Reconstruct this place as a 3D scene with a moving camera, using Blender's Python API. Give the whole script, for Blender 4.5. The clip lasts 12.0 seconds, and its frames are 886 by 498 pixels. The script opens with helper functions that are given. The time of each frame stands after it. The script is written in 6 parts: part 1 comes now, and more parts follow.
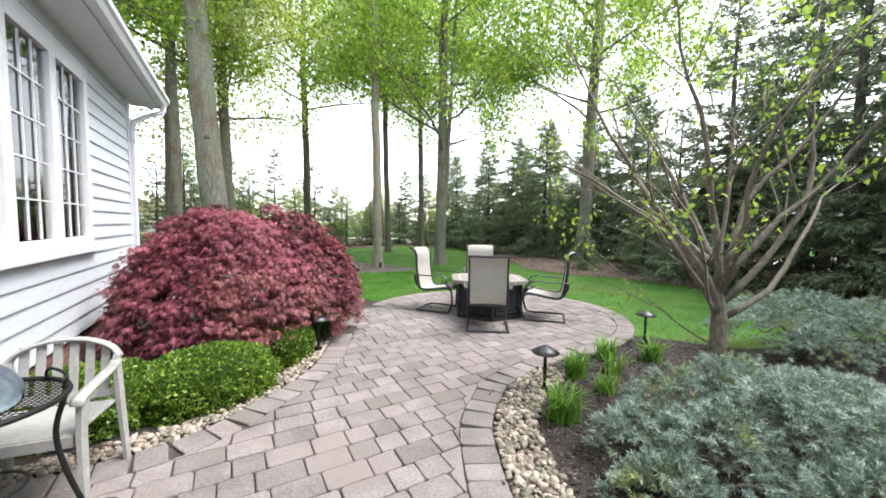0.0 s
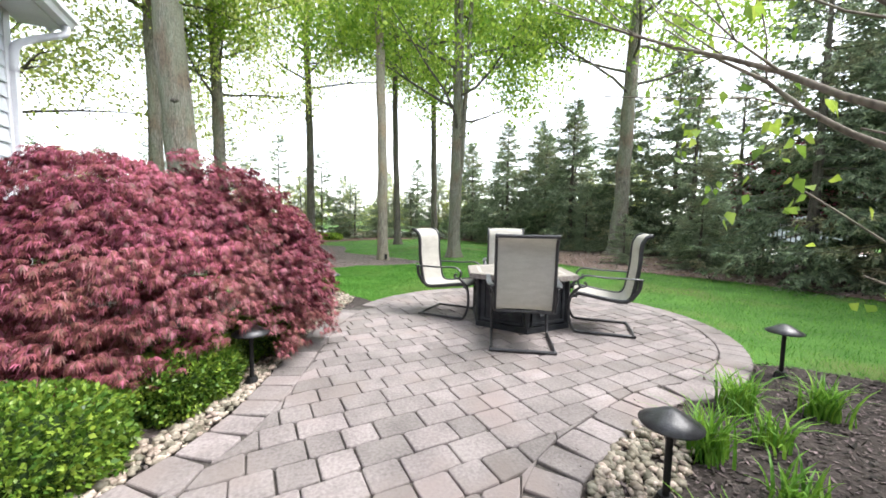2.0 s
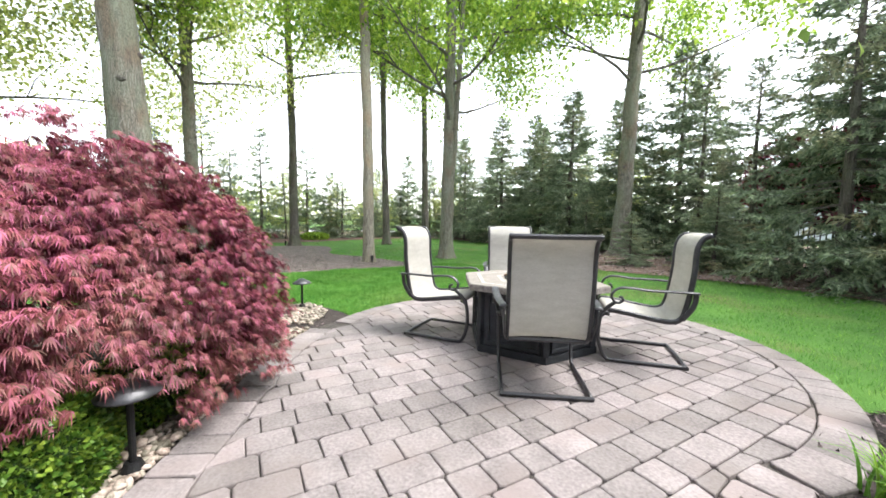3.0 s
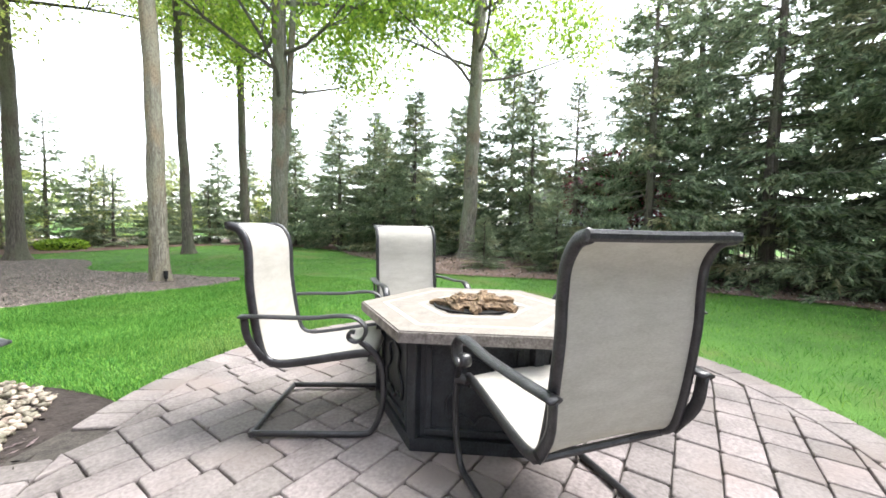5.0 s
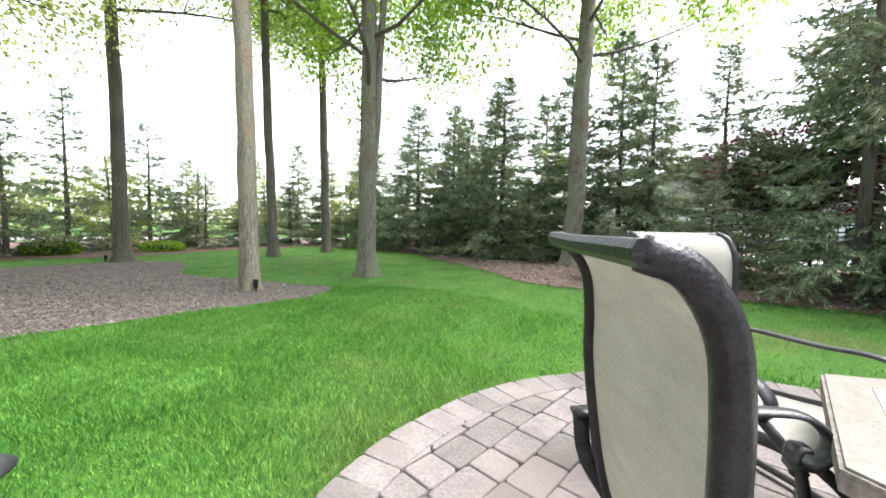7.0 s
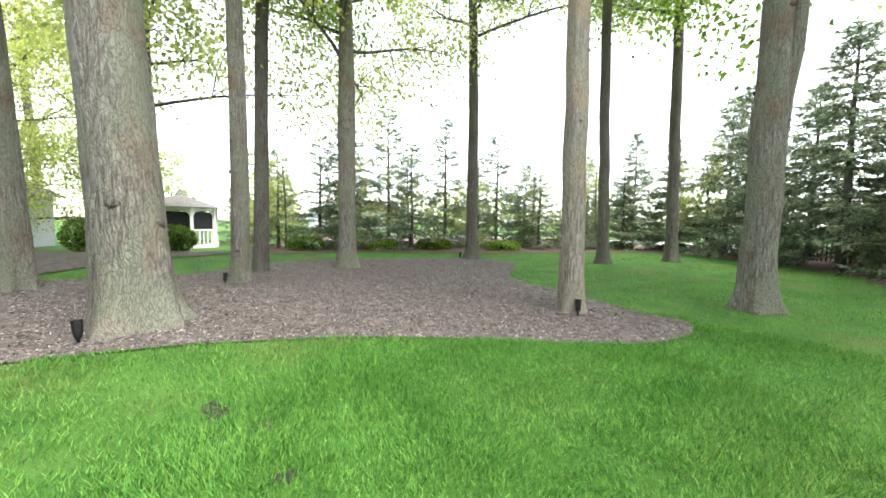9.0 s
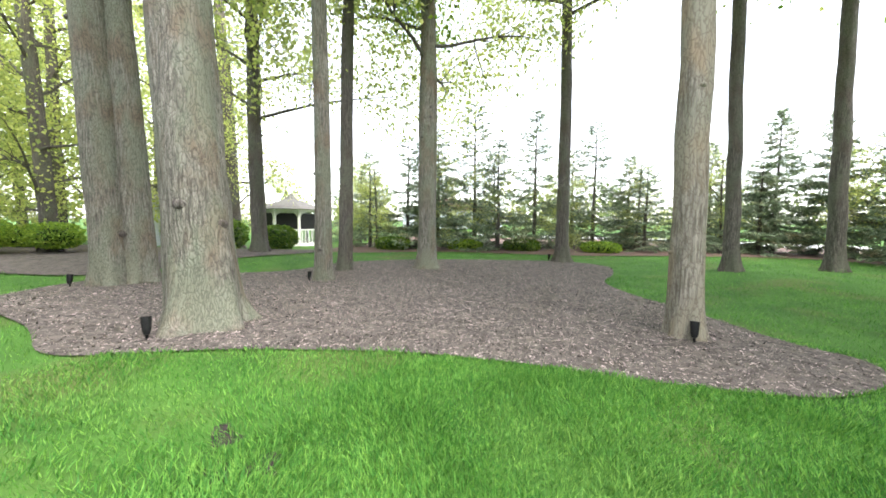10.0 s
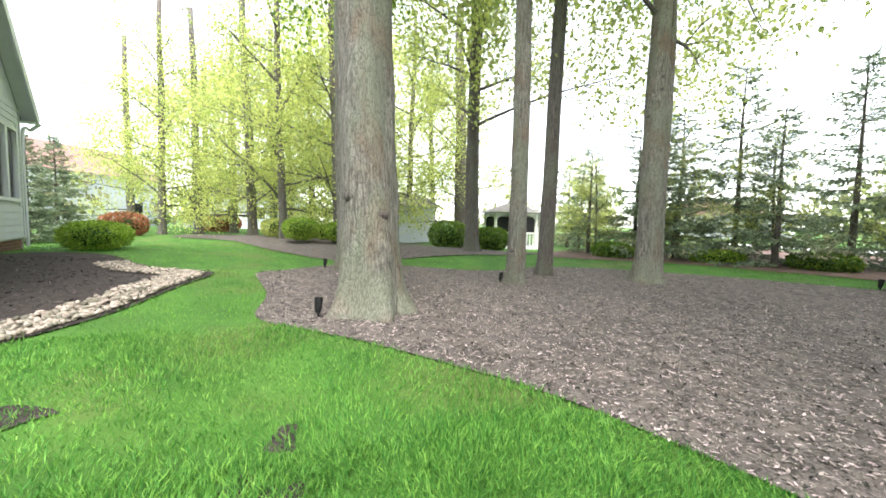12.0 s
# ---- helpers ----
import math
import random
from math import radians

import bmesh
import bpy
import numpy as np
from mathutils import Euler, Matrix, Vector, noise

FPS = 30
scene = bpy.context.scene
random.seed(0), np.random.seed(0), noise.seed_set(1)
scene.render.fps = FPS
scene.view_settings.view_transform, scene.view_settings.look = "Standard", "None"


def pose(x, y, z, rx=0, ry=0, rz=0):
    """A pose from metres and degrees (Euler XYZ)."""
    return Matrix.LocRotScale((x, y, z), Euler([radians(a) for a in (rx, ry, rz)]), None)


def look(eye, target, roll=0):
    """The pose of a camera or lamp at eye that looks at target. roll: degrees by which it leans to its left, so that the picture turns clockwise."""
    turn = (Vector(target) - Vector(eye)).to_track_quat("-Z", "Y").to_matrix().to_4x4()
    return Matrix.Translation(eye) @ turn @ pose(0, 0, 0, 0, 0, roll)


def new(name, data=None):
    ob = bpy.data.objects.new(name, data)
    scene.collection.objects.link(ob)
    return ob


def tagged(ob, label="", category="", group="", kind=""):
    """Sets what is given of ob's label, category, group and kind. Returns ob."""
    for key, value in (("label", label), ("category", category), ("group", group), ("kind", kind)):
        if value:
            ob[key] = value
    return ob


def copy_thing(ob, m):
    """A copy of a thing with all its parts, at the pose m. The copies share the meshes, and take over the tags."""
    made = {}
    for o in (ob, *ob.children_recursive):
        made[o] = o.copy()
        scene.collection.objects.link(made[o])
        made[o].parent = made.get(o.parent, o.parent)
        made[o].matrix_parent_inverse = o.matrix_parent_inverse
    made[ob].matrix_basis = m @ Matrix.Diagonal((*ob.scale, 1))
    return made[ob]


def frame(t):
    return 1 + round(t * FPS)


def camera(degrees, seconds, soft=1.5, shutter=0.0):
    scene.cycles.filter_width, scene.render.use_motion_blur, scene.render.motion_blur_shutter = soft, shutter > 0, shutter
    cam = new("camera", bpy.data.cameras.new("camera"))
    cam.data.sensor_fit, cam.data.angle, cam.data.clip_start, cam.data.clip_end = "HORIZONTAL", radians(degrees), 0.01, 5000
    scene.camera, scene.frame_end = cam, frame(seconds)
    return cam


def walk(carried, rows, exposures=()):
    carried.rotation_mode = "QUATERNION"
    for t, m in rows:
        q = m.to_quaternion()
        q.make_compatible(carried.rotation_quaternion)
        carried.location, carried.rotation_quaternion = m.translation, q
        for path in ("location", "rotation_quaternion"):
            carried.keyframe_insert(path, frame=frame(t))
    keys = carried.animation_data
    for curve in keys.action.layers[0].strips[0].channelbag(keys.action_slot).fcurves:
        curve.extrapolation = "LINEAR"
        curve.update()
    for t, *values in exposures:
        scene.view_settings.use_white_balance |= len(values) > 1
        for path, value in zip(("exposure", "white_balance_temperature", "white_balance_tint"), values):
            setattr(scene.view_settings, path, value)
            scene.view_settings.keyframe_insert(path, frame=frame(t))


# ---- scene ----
# ---- the walk ----
cam = camera(100.7, 12.0, soft=1.7)
PATH = [
    (0, (1.932, 0.198, 1.448), (2.429, 2.131, 1.312), 0.7),
    (0.5, (2.026, 0.444, 1.305), (2.516, 2.378, 1.161), 0.9),
    (1, (2.146, 0.829, 1.229), (2.612, 2.768, 1.075), 0.9),
    (1.5, (2.264, 1.302, 1.196), (2.701, 3.247, 1.038), 1.0),
    (2, (2.353, 1.768, 1.163), (2.773, 3.717, 1.005), 1.0),
    (2.5, (2.469, 2.205, 1.146), (2.872, 4.157, 0.986), 0.9),
    (3, (2.54, 2.652, 1.132), (3.005, 4.59, 0.97), 0.9),
    (5, (2.606, 4.18, 1.054), (3.882, 5.715, 0.934), 1.2),
    (5.5, (2.655, 4.603, 1.032), (4.072, 6.01, 0.91), 1.2),
    (6, (2.669, 5.017, 1.033), (4.134, 6.372, 0.914), 1.1),
    (6.5, (2.634, 5.468, 1.046), (4.04, 6.885, 0.933), 1.1),
    (7, (2.575, 5.933, 1.065), (3.59, 7.652, 0.942), 1.0),
    (7.5, (2.58, 6.582, 1.039), (3.13, 8.5, 0.911), 1.1),
    (9.5, (2.787, 8.397, 1.047), (1.925, 10.195, 0.899), 0.6),
    (10, (2.788, 8.72, 1.044), (1.726, 10.408, 0.893), 0.5),
    (10.5, (2.758, 9.02, 1.014), (1.499, 10.567, 0.864), 0.6),
    (11, (2.725, 9.3, 0.985), (1.289, 10.684, 0.836), 0.6),
    (11.5, (2.673, 9.551, 0.922), (1.026, 10.678, 0.785), 0.8),
    (12, (2.635, 9.747, 0.926), (0.798, 10.527, 0.789), 1.2),
]
EXPOSURE = [(0, 2.2), (3, 2.45), (5, 2.6), (7.5, 2.46), (12, 2.44)]
walk(cam, [(t, look(eye, target, roll)) for t, eye, target, roll in PATH], EXPOSURE)

# ---- overcast daylight ----
world = bpy.data.worlds.new("overcast_sky")
scene.world = world
world.use_nodes = True
wn, wl = world.node_tree.nodes, world.node_tree.links
sky = wn.new("ShaderNodeTexSky")
sky.sky_type = "NISHITA"
sky.sun_disc = False
sky.sun_elevation, sky.sun_rotation = radians(60), radians(110)
sky.dust_density, sky.air_density = 1.0, 1.0
cloud = wn.new("ShaderNodeHueSaturation")
cloud.inputs["Saturation"].default_value = 0.3
wl.new(sky.outputs["Color"], cloud.inputs["Color"])
wl.new(cloud.outputs["Color"], wn["Background"].inputs["Color"])
wn["Background"].inputs["Strength"].default_value = 0.15
sun = new("sun", bpy.data.lights.new("sun", "SUN"))
sun.data.energy, sun.data.angle, sun.data.color = 1.4, radians(30), (1.0, 0.97, 0.94)
sun.matrix_world = pose(0, 0, 30) @ pose(0, 0, 0, 30, 0, 70)
tagged(sun, kind="structure")

# ---- materials ----
R = random.Random(7)
G = np.random.default_rng(11)


def material(name, a, b, scale=6.0, rough=0.8, bump=0.0, fine=60.0, stretch=(1, 1, 1), c=None, island=False, obj=False, vary=0.25,
             metal=0.0, through_light=0.0, spec=0.3, coords="Object", deep=0.01):
    """Two-colour noise at two scales with relief; c is a third, patchy stain colour."""
    m = bpy.data.materials.new(name)
    m.use_nodes = True
    n, l = m.node_tree.nodes, m.node_tree.links
    p = n["Principled BSDF"]
    p.inputs["Roughness"].default_value, p.inputs["Metallic"].default_value = rough, metal
    p.inputs["Specular IOR Level"].default_value = spec
    tc, mp = n.new("ShaderNodeTexCoord"), n.new("ShaderNodeMapping")
    mp.inputs["Scale"].default_value = stretch
    if coords == "World":
        l.new(n.new("ShaderNodeNewGeometry").outputs["Position"], mp.inputs["Vector"])
    else:
        l.new(tc.outputs[coords], mp.inputs["Vector"])
    big, small = n.new("ShaderNodeTexNoise"), n.new("ShaderNodeTexNoise")
    for q, s, d in ((big, scale, 4.0), (small, fine, 3.0)):
        q.inputs["Scale"].default_value, q.inputs["Detail"].default_value = s, d
        l.new(mp.outputs["Vector"], q.inputs["Vector"])
    mixf = n.new("ShaderNodeMath")
    mixf.operation = "MULTIPLY_ADD"
    l.new(small.outputs["Fac"], mixf.inputs[0])
    mixf.inputs[1].default_value = 0.5
    half = n.new("ShaderNodeMath")
    half.operation = "MULTIPLY"
    half.inputs[1].default_value = 0.5
    l.new(big.outputs["Fac"], half.inputs[0])
    l.new(half.outputs[0], mixf.inputs[2])
    ramp = n.new("ShaderNodeValToRGB")
    ramp.color_ramp.elements[0].position, ramp.color_ramp.elements[1].position = 0.36, 0.64
    ramp.color_ramp.elements[0].color, ramp.color_ramp.elements[1].color = (*a, 1), (*b, 1)
    l.new(mixf.outputs[0], ramp.inputs["Fac"])
    colour = ramp.outputs["Color"]
    if c:
        st, sr, mx = n.new("ShaderNodeTexNoise"), n.new("ShaderNodeValToRGB"), n.new("ShaderNodeMixRGB")
        st.inputs["Scale"].default_value, st.inputs["Detail"].default_value = scale * 0.45, 6.0
        l.new(mp.outputs["Vector"], st.inputs["Vector"])
        sr.color_ramp.elements[0].position, sr.color_ramp.elements[1].position = 0.52, 0.66
        l.new(st.outputs["Fac"], sr.inputs["Fac"])
        l.new(sr.outputs["Color"], mx.inputs["Fac"])
        l.new(colour, mx.inputs["Color1"])
        mx.inputs["Color2"].default_value = (*c, 1)
        colour = mx.outputs["Color"]
    if island or obj:
        hs, mul = n.new("ShaderNodeHueSaturation"), n.new("ShaderNodeMapRange")
        src = n.new("ShaderNodeNewGeometry").outputs["Random Per Island"] if island else n.new("ShaderNodeObjectInfo").outputs["Random"]
        mul.inputs["To Min"].default_value, mul.inputs["To Max"].default_value = 1 - vary, 1 + vary
        l.new(src, mul.inputs["Value"])
        l.new(mul.outputs["Result"], hs.inputs["Value"])
        hue = n.new("ShaderNodeMapRange")
        hue.inputs["To Min"].default_value, hue.inputs["To Max"].default_value = 0.5 + vary * 0.06, 0.5 - vary * 0.06
        l.new(src, hue.inputs["Value"])
        l.new(hue.outputs["Result"], hs.inputs["Hue"])
        l.new(colour, hs.inputs["Color"])
        colour = hs.outputs["Color"]
    l.new(colour, p.inputs["Base Color"])
    if bump:
        bp = n.new("ShaderNodeBump")
        bp.inputs["Strength"].default_value, bp.inputs["Distance"].default_value = bump, deep
        l.new(mixf.outputs[0], bp.inputs["Height"])
        l.new(bp.outputs["Normal"], p.inputs["Normal"])
    if through_light:
        tr, ms = n.new("ShaderNodeBsdfTranslucent"), n.new("ShaderNodeMixShader")
        ms.inputs["Fac"].default_value = through_light
        l.new(colour, tr.inputs["Color"])
        l.new(p.outputs["BSDF"], ms.inputs[1])
        l.new(tr.outputs["BSDF"], ms.inputs[2])
        l.new(ms.outputs["Shader"], n["Material Output"].inputs["Surface"])
    return m


def bark_material(name, dark, ridge, patch, moss, cell=36.0, deep=0.018):
    """Bark: narrow upright cracks between plates, patches of bare brown and of grey-green lichen."""
    m = bpy.data.materials.new(name)
    m.use_nodes = True
    n, l = m.node_tree.nodes, m.node_tree.links
    p = n["Principled BSDF"]
    p.inputs["Roughness"].default_value, p.inputs["Specular IOR Level"].default_value = 0.95, 0.15
    tc = n.new("ShaderNodeTexCoord")

    def tex(kind, scale, stretch, detail=5.0):
        mp, q = n.new("ShaderNodeMapping"), n.new(kind)
        mp.inputs["Scale"].default_value = stretch
        q.inputs["Scale"].default_value = scale
        l.new(tc.outputs["Object"], mp.inputs["Vector"])
        l.new(mp.outputs["Vector"], q.inputs["Vector"])
        if kind == "ShaderNodeTexNoise":
            q.inputs["Detail"].default_value = detail
        return q, mp

    def ramp(src, x0, x1, c0, c1):
        r = n.new("ShaderNodeValToRGB")
        r.color_ramp.elements[0].position, r.color_ramp.elements[1].position = x0, x1
        r.color_ramp.elements[0].color, r.color_ramp.elements[1].color = (*c0, 1), (*c1, 1)
        l.new(src, r.inputs["Fac"])
        return r.outputs["Color"]

    def mix(fac, a, b):
        x = n.new("ShaderNodeMixRGB")
        l.new(fac, x.inputs["Fac"])
        l.new(a, x.inputs["Color1"])
        if isinstance(b, tuple):
            x.inputs["Color2"].default_value = (*b, 1)
        else:
            l.new(b, x.inputs["Color2"])
        return x.outputs["Color"]

    warp, _ = tex("ShaderNodeTexNoise", 5.0, (1, 1, 0.6))
    crack, cm = tex("ShaderNodeTexVoronoi", cell, (1, 1, 0.16))
    crack.feature = "DISTANCE_TO_EDGE"
    add, sc = n.new("ShaderNodeVectorMath"), n.new("ShaderNodeVectorMath")
    sc.operation = "SCALE"
    sc.inputs["Scale"].default_value = 0.22
    l.new(warp.outputs["Color"], sc.inputs[0])
    l.new(cm.outputs["Vector"], add.inputs[0])
    l.new(sc.outputs["Vector"], add.inputs[1])
    l.new(add.outputs["Vector"], crack.inputs["Vector"])
    fine, _ = tex("ShaderNodeTexNoise", 46.0, (1, 1, 0.1), 8.0)
    broad, _ = tex("ShaderNodeTexNoise", 2.4, (1, 1, 0.5), 6.0)
    wet, _ = tex("ShaderNodeTexNoise", 3.1, (1.3, 0.8, 0.35), 7.0)
    ridge_c = ramp(fine.outputs["Fac"], 0.36, 0.62, tuple(q * 0.42 for q in ridge), ridge)
    ridge_c = mix(ramp(broad.outputs["Fac"], 0.47, 0.58, (0, 0, 0), (0.8, 0.8, 0.8)), ridge_c, patch)
    ridge_c = mix(ramp(wet.outputs["Fac"], 0.46, 0.6, (0, 0, 0), (0.75, 0.75, 0.75)), ridge_c, moss)
    open_ = ramp(crack.outputs["Distance"], 0.0, 0.13, (0.6, 0.6, 0.6), (0, 0, 0))
    l.new(mix(open_, ridge_c, dark), p.inputs["Base Color"])
    high, bp = n.new("ShaderNodeMath"), n.new("ShaderNodeBump")
    high.operation = "MULTIPLY_ADD"
    high.inputs[1].default_value = 0.45
    l.new(fine.outputs["Fac"], high.inputs[0])
    flat = n.new("ShaderNodeMath")
    flat.operation = "MINIMUM"
    flat.inputs[1].default_value = 0.3
    l.new(crack.outputs["Distance"], flat.inputs[0])
    l.new(flat.outputs[0], high.inputs[2])
    bp.inputs["Strength"].default_value, bp.inputs["Distance"].default_value = 1.0, deep
    l.new(high.outputs[0], bp.inputs["Height"])
    l.new(bp.outputs["Normal"], p.inputs["Normal"])
    return m


M = {
    "lawn": material("lawn_soil", (0.035, 0.1, 0.014), (0.085, 0.2, 0.03), 1.6, 0.9, 0.8, 110, c=(0.1, 0.14, 0.035), deep=0.03),
    "blade": material("grass_blade", (0.075, 0.225, 0.036), (0.175, 0.39, 0.08), 0.9, 0.55, 0, 30, island=True, vary=0.46, through_light=0.35, c=(0.19, 0.33, 0.085), spec=0.15),
    "mulch": material("bark_mulch", (0.035, 0.029, 0.025), (0.18, 0.153, 0.138), 11, 0.95, 1.0, 70, c=(0.15, 0.123, 0.11), deep=0.02),
    "chip": material("mulch_chip", (0.03, 0.025, 0.022), (0.4, 0.345, 0.305), 14, 0.9, 0.4, 80, island=True, vary=1.0),
    "dark_mulch": material("dark_mulch", (0.018, 0.014, 0.012), (0.055, 0.044, 0.04), 12, 0.95, 1.0, 60),
    "dark_chip": material("dark_mulch_chip", (0.015, 0.012, 0.011), (0.12, 0.1, 0.092), 14, 0.9, 0.4, 80, island=True, vary=1.0),
    "red_mulch": material("needle_litter", (0.08, 0.05, 0.038), (0.19, 0.125, 0.1), 7, 0.95, 1.0, 50, c=(0.11, 0.085, 0.075)),
    "sand": material("joint_sand", (0.035, 0.031, 0.028), (0.085, 0.075, 0.066), 20, 0.95, 0.6, 120),
    "paver": material("tumbled_paver", (0.14, 0.122, 0.119), (0.255, 0.226, 0.219), 4, 0.85, 0.8, 60, obj=True, vary=0.2, c=(0.2, 0.168, 0.158), coords="World"),
    "paver_far": material("tumbled_paver_rest", (0.14, 0.122, 0.119), (0.255, 0.226, 0.219), 4, 0.85, 0.8, 60, island=True, vary=0.2, c=(0.2, 0.168, 0.158), coords="World"),
    "pebble": material("river_pebble", (0.15, 0.12, 0.09), (0.4, 0.355, 0.29), 12, 0.6, 0.2, 60, island=True, vary=0.55),
    "bark": bark_material("grey_bark", (0.05, 0.044, 0.036), (0.29, 0.272, 0.228), (0.19, 0.148, 0.105), (0.22, 0.24, 0.18)),
    "bark_dark": bark_material("dark_bark", (0.045, 0.038, 0.034), (0.2, 0.178, 0.158), (0.13, 0.108, 0.092), (0.16, 0.165, 0.125), 40.0),
    "bark_pale": bark_material("pale_bark", (0.12, 0.095, 0.07), (0.37, 0.335, 0.275), (0.33, 0.255, 0.175), (0.3, 0.29, 0.23), 30.0, 0.01),
    "bark_smooth": material("smooth_bark", (0.085, 0.07, 0.055), (0.24, 0.205, 0.165), 9, 0.8, 0.6, 40, stretch=(1, 1, 0.6), c=(0.15, 0.15, 0.105)),
    "leaf": material("spring_leaf", (0.17, 0.3, 0.035), (0.36, 0.5, 0.085), 1.5, 0.5, 0, 20, island=True, vary=0.4, through_light=0.5, spec=0.2),
    "leaf_lime": material("lime_leaf", (0.2, 0.33, 0.04), (0.38, 0.52, 0.1), 1.5, 0.5, 0, 20, island=True, vary=0.4, through_light=0.5, spec=0.2),
    "leaf_yellow": material("young_leaf", (0.4, 0.48, 0.12), (0.62, 0.66, 0.24), 1.5, 0.5, 0, 20, island=True, vary=0.35, through_light=0.6, spec=0.2),
    "maple": material("maple_leaf", (0.085, 0.015, 0.024), (0.32, 0.085, 0.105), 2.2, 0.5, 0, 15, island=True, vary=0.6, through_light=0.2, c=(0.22, 0.08, 0.07), spec=0.3),
    "box": material("boxwood_leaf", (0.06, 0.135, 0.016), (0.2, 0.32, 0.045), 5, 0.4, 0, 20, island=True, vary=0.5, through_light=0.3, spec=0.4),
    # near-black green: the shade inside a bush, put into the colour
    "box_shade": material("shrub_shade_core", (0.012, 0.03, 0.006), (0.03, 0.06, 0.014), 9, 0.95, 0.5, 40),
    "spruce": material("spruce_needle", (0.13, 0.185, 0.115), (0.36, 0.44, 0.28), 1.2, 0.6, 0, 12, island=True, vary=0.5, through_light=0.35, c=(0.32, 0.31, 0.18)),
    "blue": material("blue_needle", (0.12, 0.185, 0.135), (0.5, 0.6, 0.54), 6.0, 0.6, 0, 20, island=True, vary=0.6, through_light=0.2, c=(0.28, 0.33, 0.12)),
    "lily": material("daylily_leaf", (0.09, 0.21, 0.022), (0.2, 0.39, 0.055), 4, 0.45, 0, 30, island=True, vary=0.3, through_light=0.35),
    "siding": material("white_siding", (0.5, 0.525, 0.575), (0.58, 0.605, 0.65), 3, 0.5, 0.06, 40, stretch=(1, 0.2, 1)),
    "trim": material("white_trim", (0.6, 0.61, 0.64), (0.66, 0.67, 0.69), 6, 0.45, 0.05, 50),
    "brick": material("foundation_brick", (0.17, 0.09, 0.075), (0.29, 0.17, 0.14), 9, 0.9, 0.5, 60, obj=True, vary=0.3),
    "mortar": material("mortar", (0.3, 0.28, 0.26), (0.42, 0.4, 0.37), 20, 0.95, 0.5, 90),
    "shingle": material("grey_shingle", (0.10, 0.095, 0.09), (0.2, 0.19, 0.18), 10, 0.95, 0.7, 60),
    "iron": material("bronze_black_metal", (0.018, 0.018, 0.021), (0.05, 0.05, 0.054), 25, 0.36, 0.35, 160, metal=0.3, spec=0.8),
    "black": material("black_metal", (0.008, 0.008, 0.009), (0.02, 0.02, 0.02), 20, 0.55, 0.2, 120, metal=0.3),
    "table_base": material("blue_black_metal", (0.02, 0.022, 0.026), (0.05, 0.055, 0.062), 14, 0.5, 0.3, 120, metal=0.2, c=(0.035, 0.036, 0.04)),
    "sling": material("beige_sling_mesh", (0.5, 0.48, 0.435), (0.62, 0.6, 0.555), 30, 0.75, 0.3, 260, stretch=(0.3, 1, 1), through_light=0.4),
    "slate": material("table_slate", (0.17, 0.152, 0.135), (0.27, 0.247, 0.222), 14, 0.6, 0.25, 90, c=(0.22, 0.19, 0.165)),
    "slate_edge": material("rough_stone_edge", (0.13, 0.115, 0.105), (0.3, 0.27, 0.25), 24, 0.85, 0.8, 90),
    "inlay": material("pale_stone_inlay", (0.3, 0.275, 0.245), (0.37, 0.345, 0.31), 14, 0.55, 0.2, 80),
    "log": material("ceramic_log", (0.03, 0.02, 0.015), (0.36, 0.25, 0.155), 22, 0.85, 1.0, 110, deep=0.02),
    "resin": material("white_resin", (0.27, 0.267, 0.255), (0.37, 0.365, 0.35), 5, 0.5, 0.1, 40, c=(0.24, 0.23, 0.2)),
    "tarp": material("grey_vinyl_cover", (0.06, 0.08, 0.1), (0.14, 0.18, 0.21), 6, 0.35, 0.4, 30, spec=0.5),
    "concrete": material("pale_road", (0.42, 0.41, 0.4), (0.55, 0.54, 0.53), 3, 0.9, 0.2, 40),
    "rust": material("copper_leaf", (0.25, 0.1, 0.05), (0.42, 0.2, 0.1), 3, 0.6, 0, 20, island=True, vary=0.4, through_light=0.3),
    # grey-green of far foliage, with the haze of distance mixed into the colour
    "haze_leaf": material("distant_leaf_haze", (0.13, 0.18, 0.06), (0.25, 0.3, 0.12), 0.15, 0.8, 0, 2, island=True, vary=0.4, through_light=0.3, c=(0.2, 0.18, 0.12)),
    "red_roof": material("brown_shingle", (0.2, 0.12, 0.1), (0.3, 0.19, 0.16), 6, 0.9, 0.4, 40),
    # dark colour stands in for the dimness of the room
    "interior": material("dim_painted_interior", (0.1, 0.09, 0.08), (0.16, 0.15, 0.14), 3, 0.9, 0, 30),
    "wood_rail": material("white_paint", (0.7, 0.69, 0.66), (0.8, 0.79, 0.77), 6, 0.6, 0.1, 40),
}
glass = bpy.data.materials.new("window_glass")
glass.use_nodes = True
gn, gl = glass.node_tree.nodes, glass.node_tree.links
g_tr, g_gl, g_mx, g_fr = gn.new("ShaderNodeBsdfTransparent"), gn.new("ShaderNodeBsdfGlossy"), gn.new("ShaderNodeMixShader"), gn.new("ShaderNodeFresnel")
g_fr.inputs["IOR"].default_value = 1.9
g_gl.inputs["Roughness"].default_value = 0.02
gl.new(g_fr.outputs["Fac"], g_mx.inputs["Fac"])
gl.new(g_tr.outputs["BSDF"], g_mx.inputs[1])
gl.new(g_gl.outputs["BSDF"], g_mx.inputs[2])
gl.new(g_mx.outputs["Shader"], gn["Material Output"].inputs["Surface"])
M["glass"] = glass

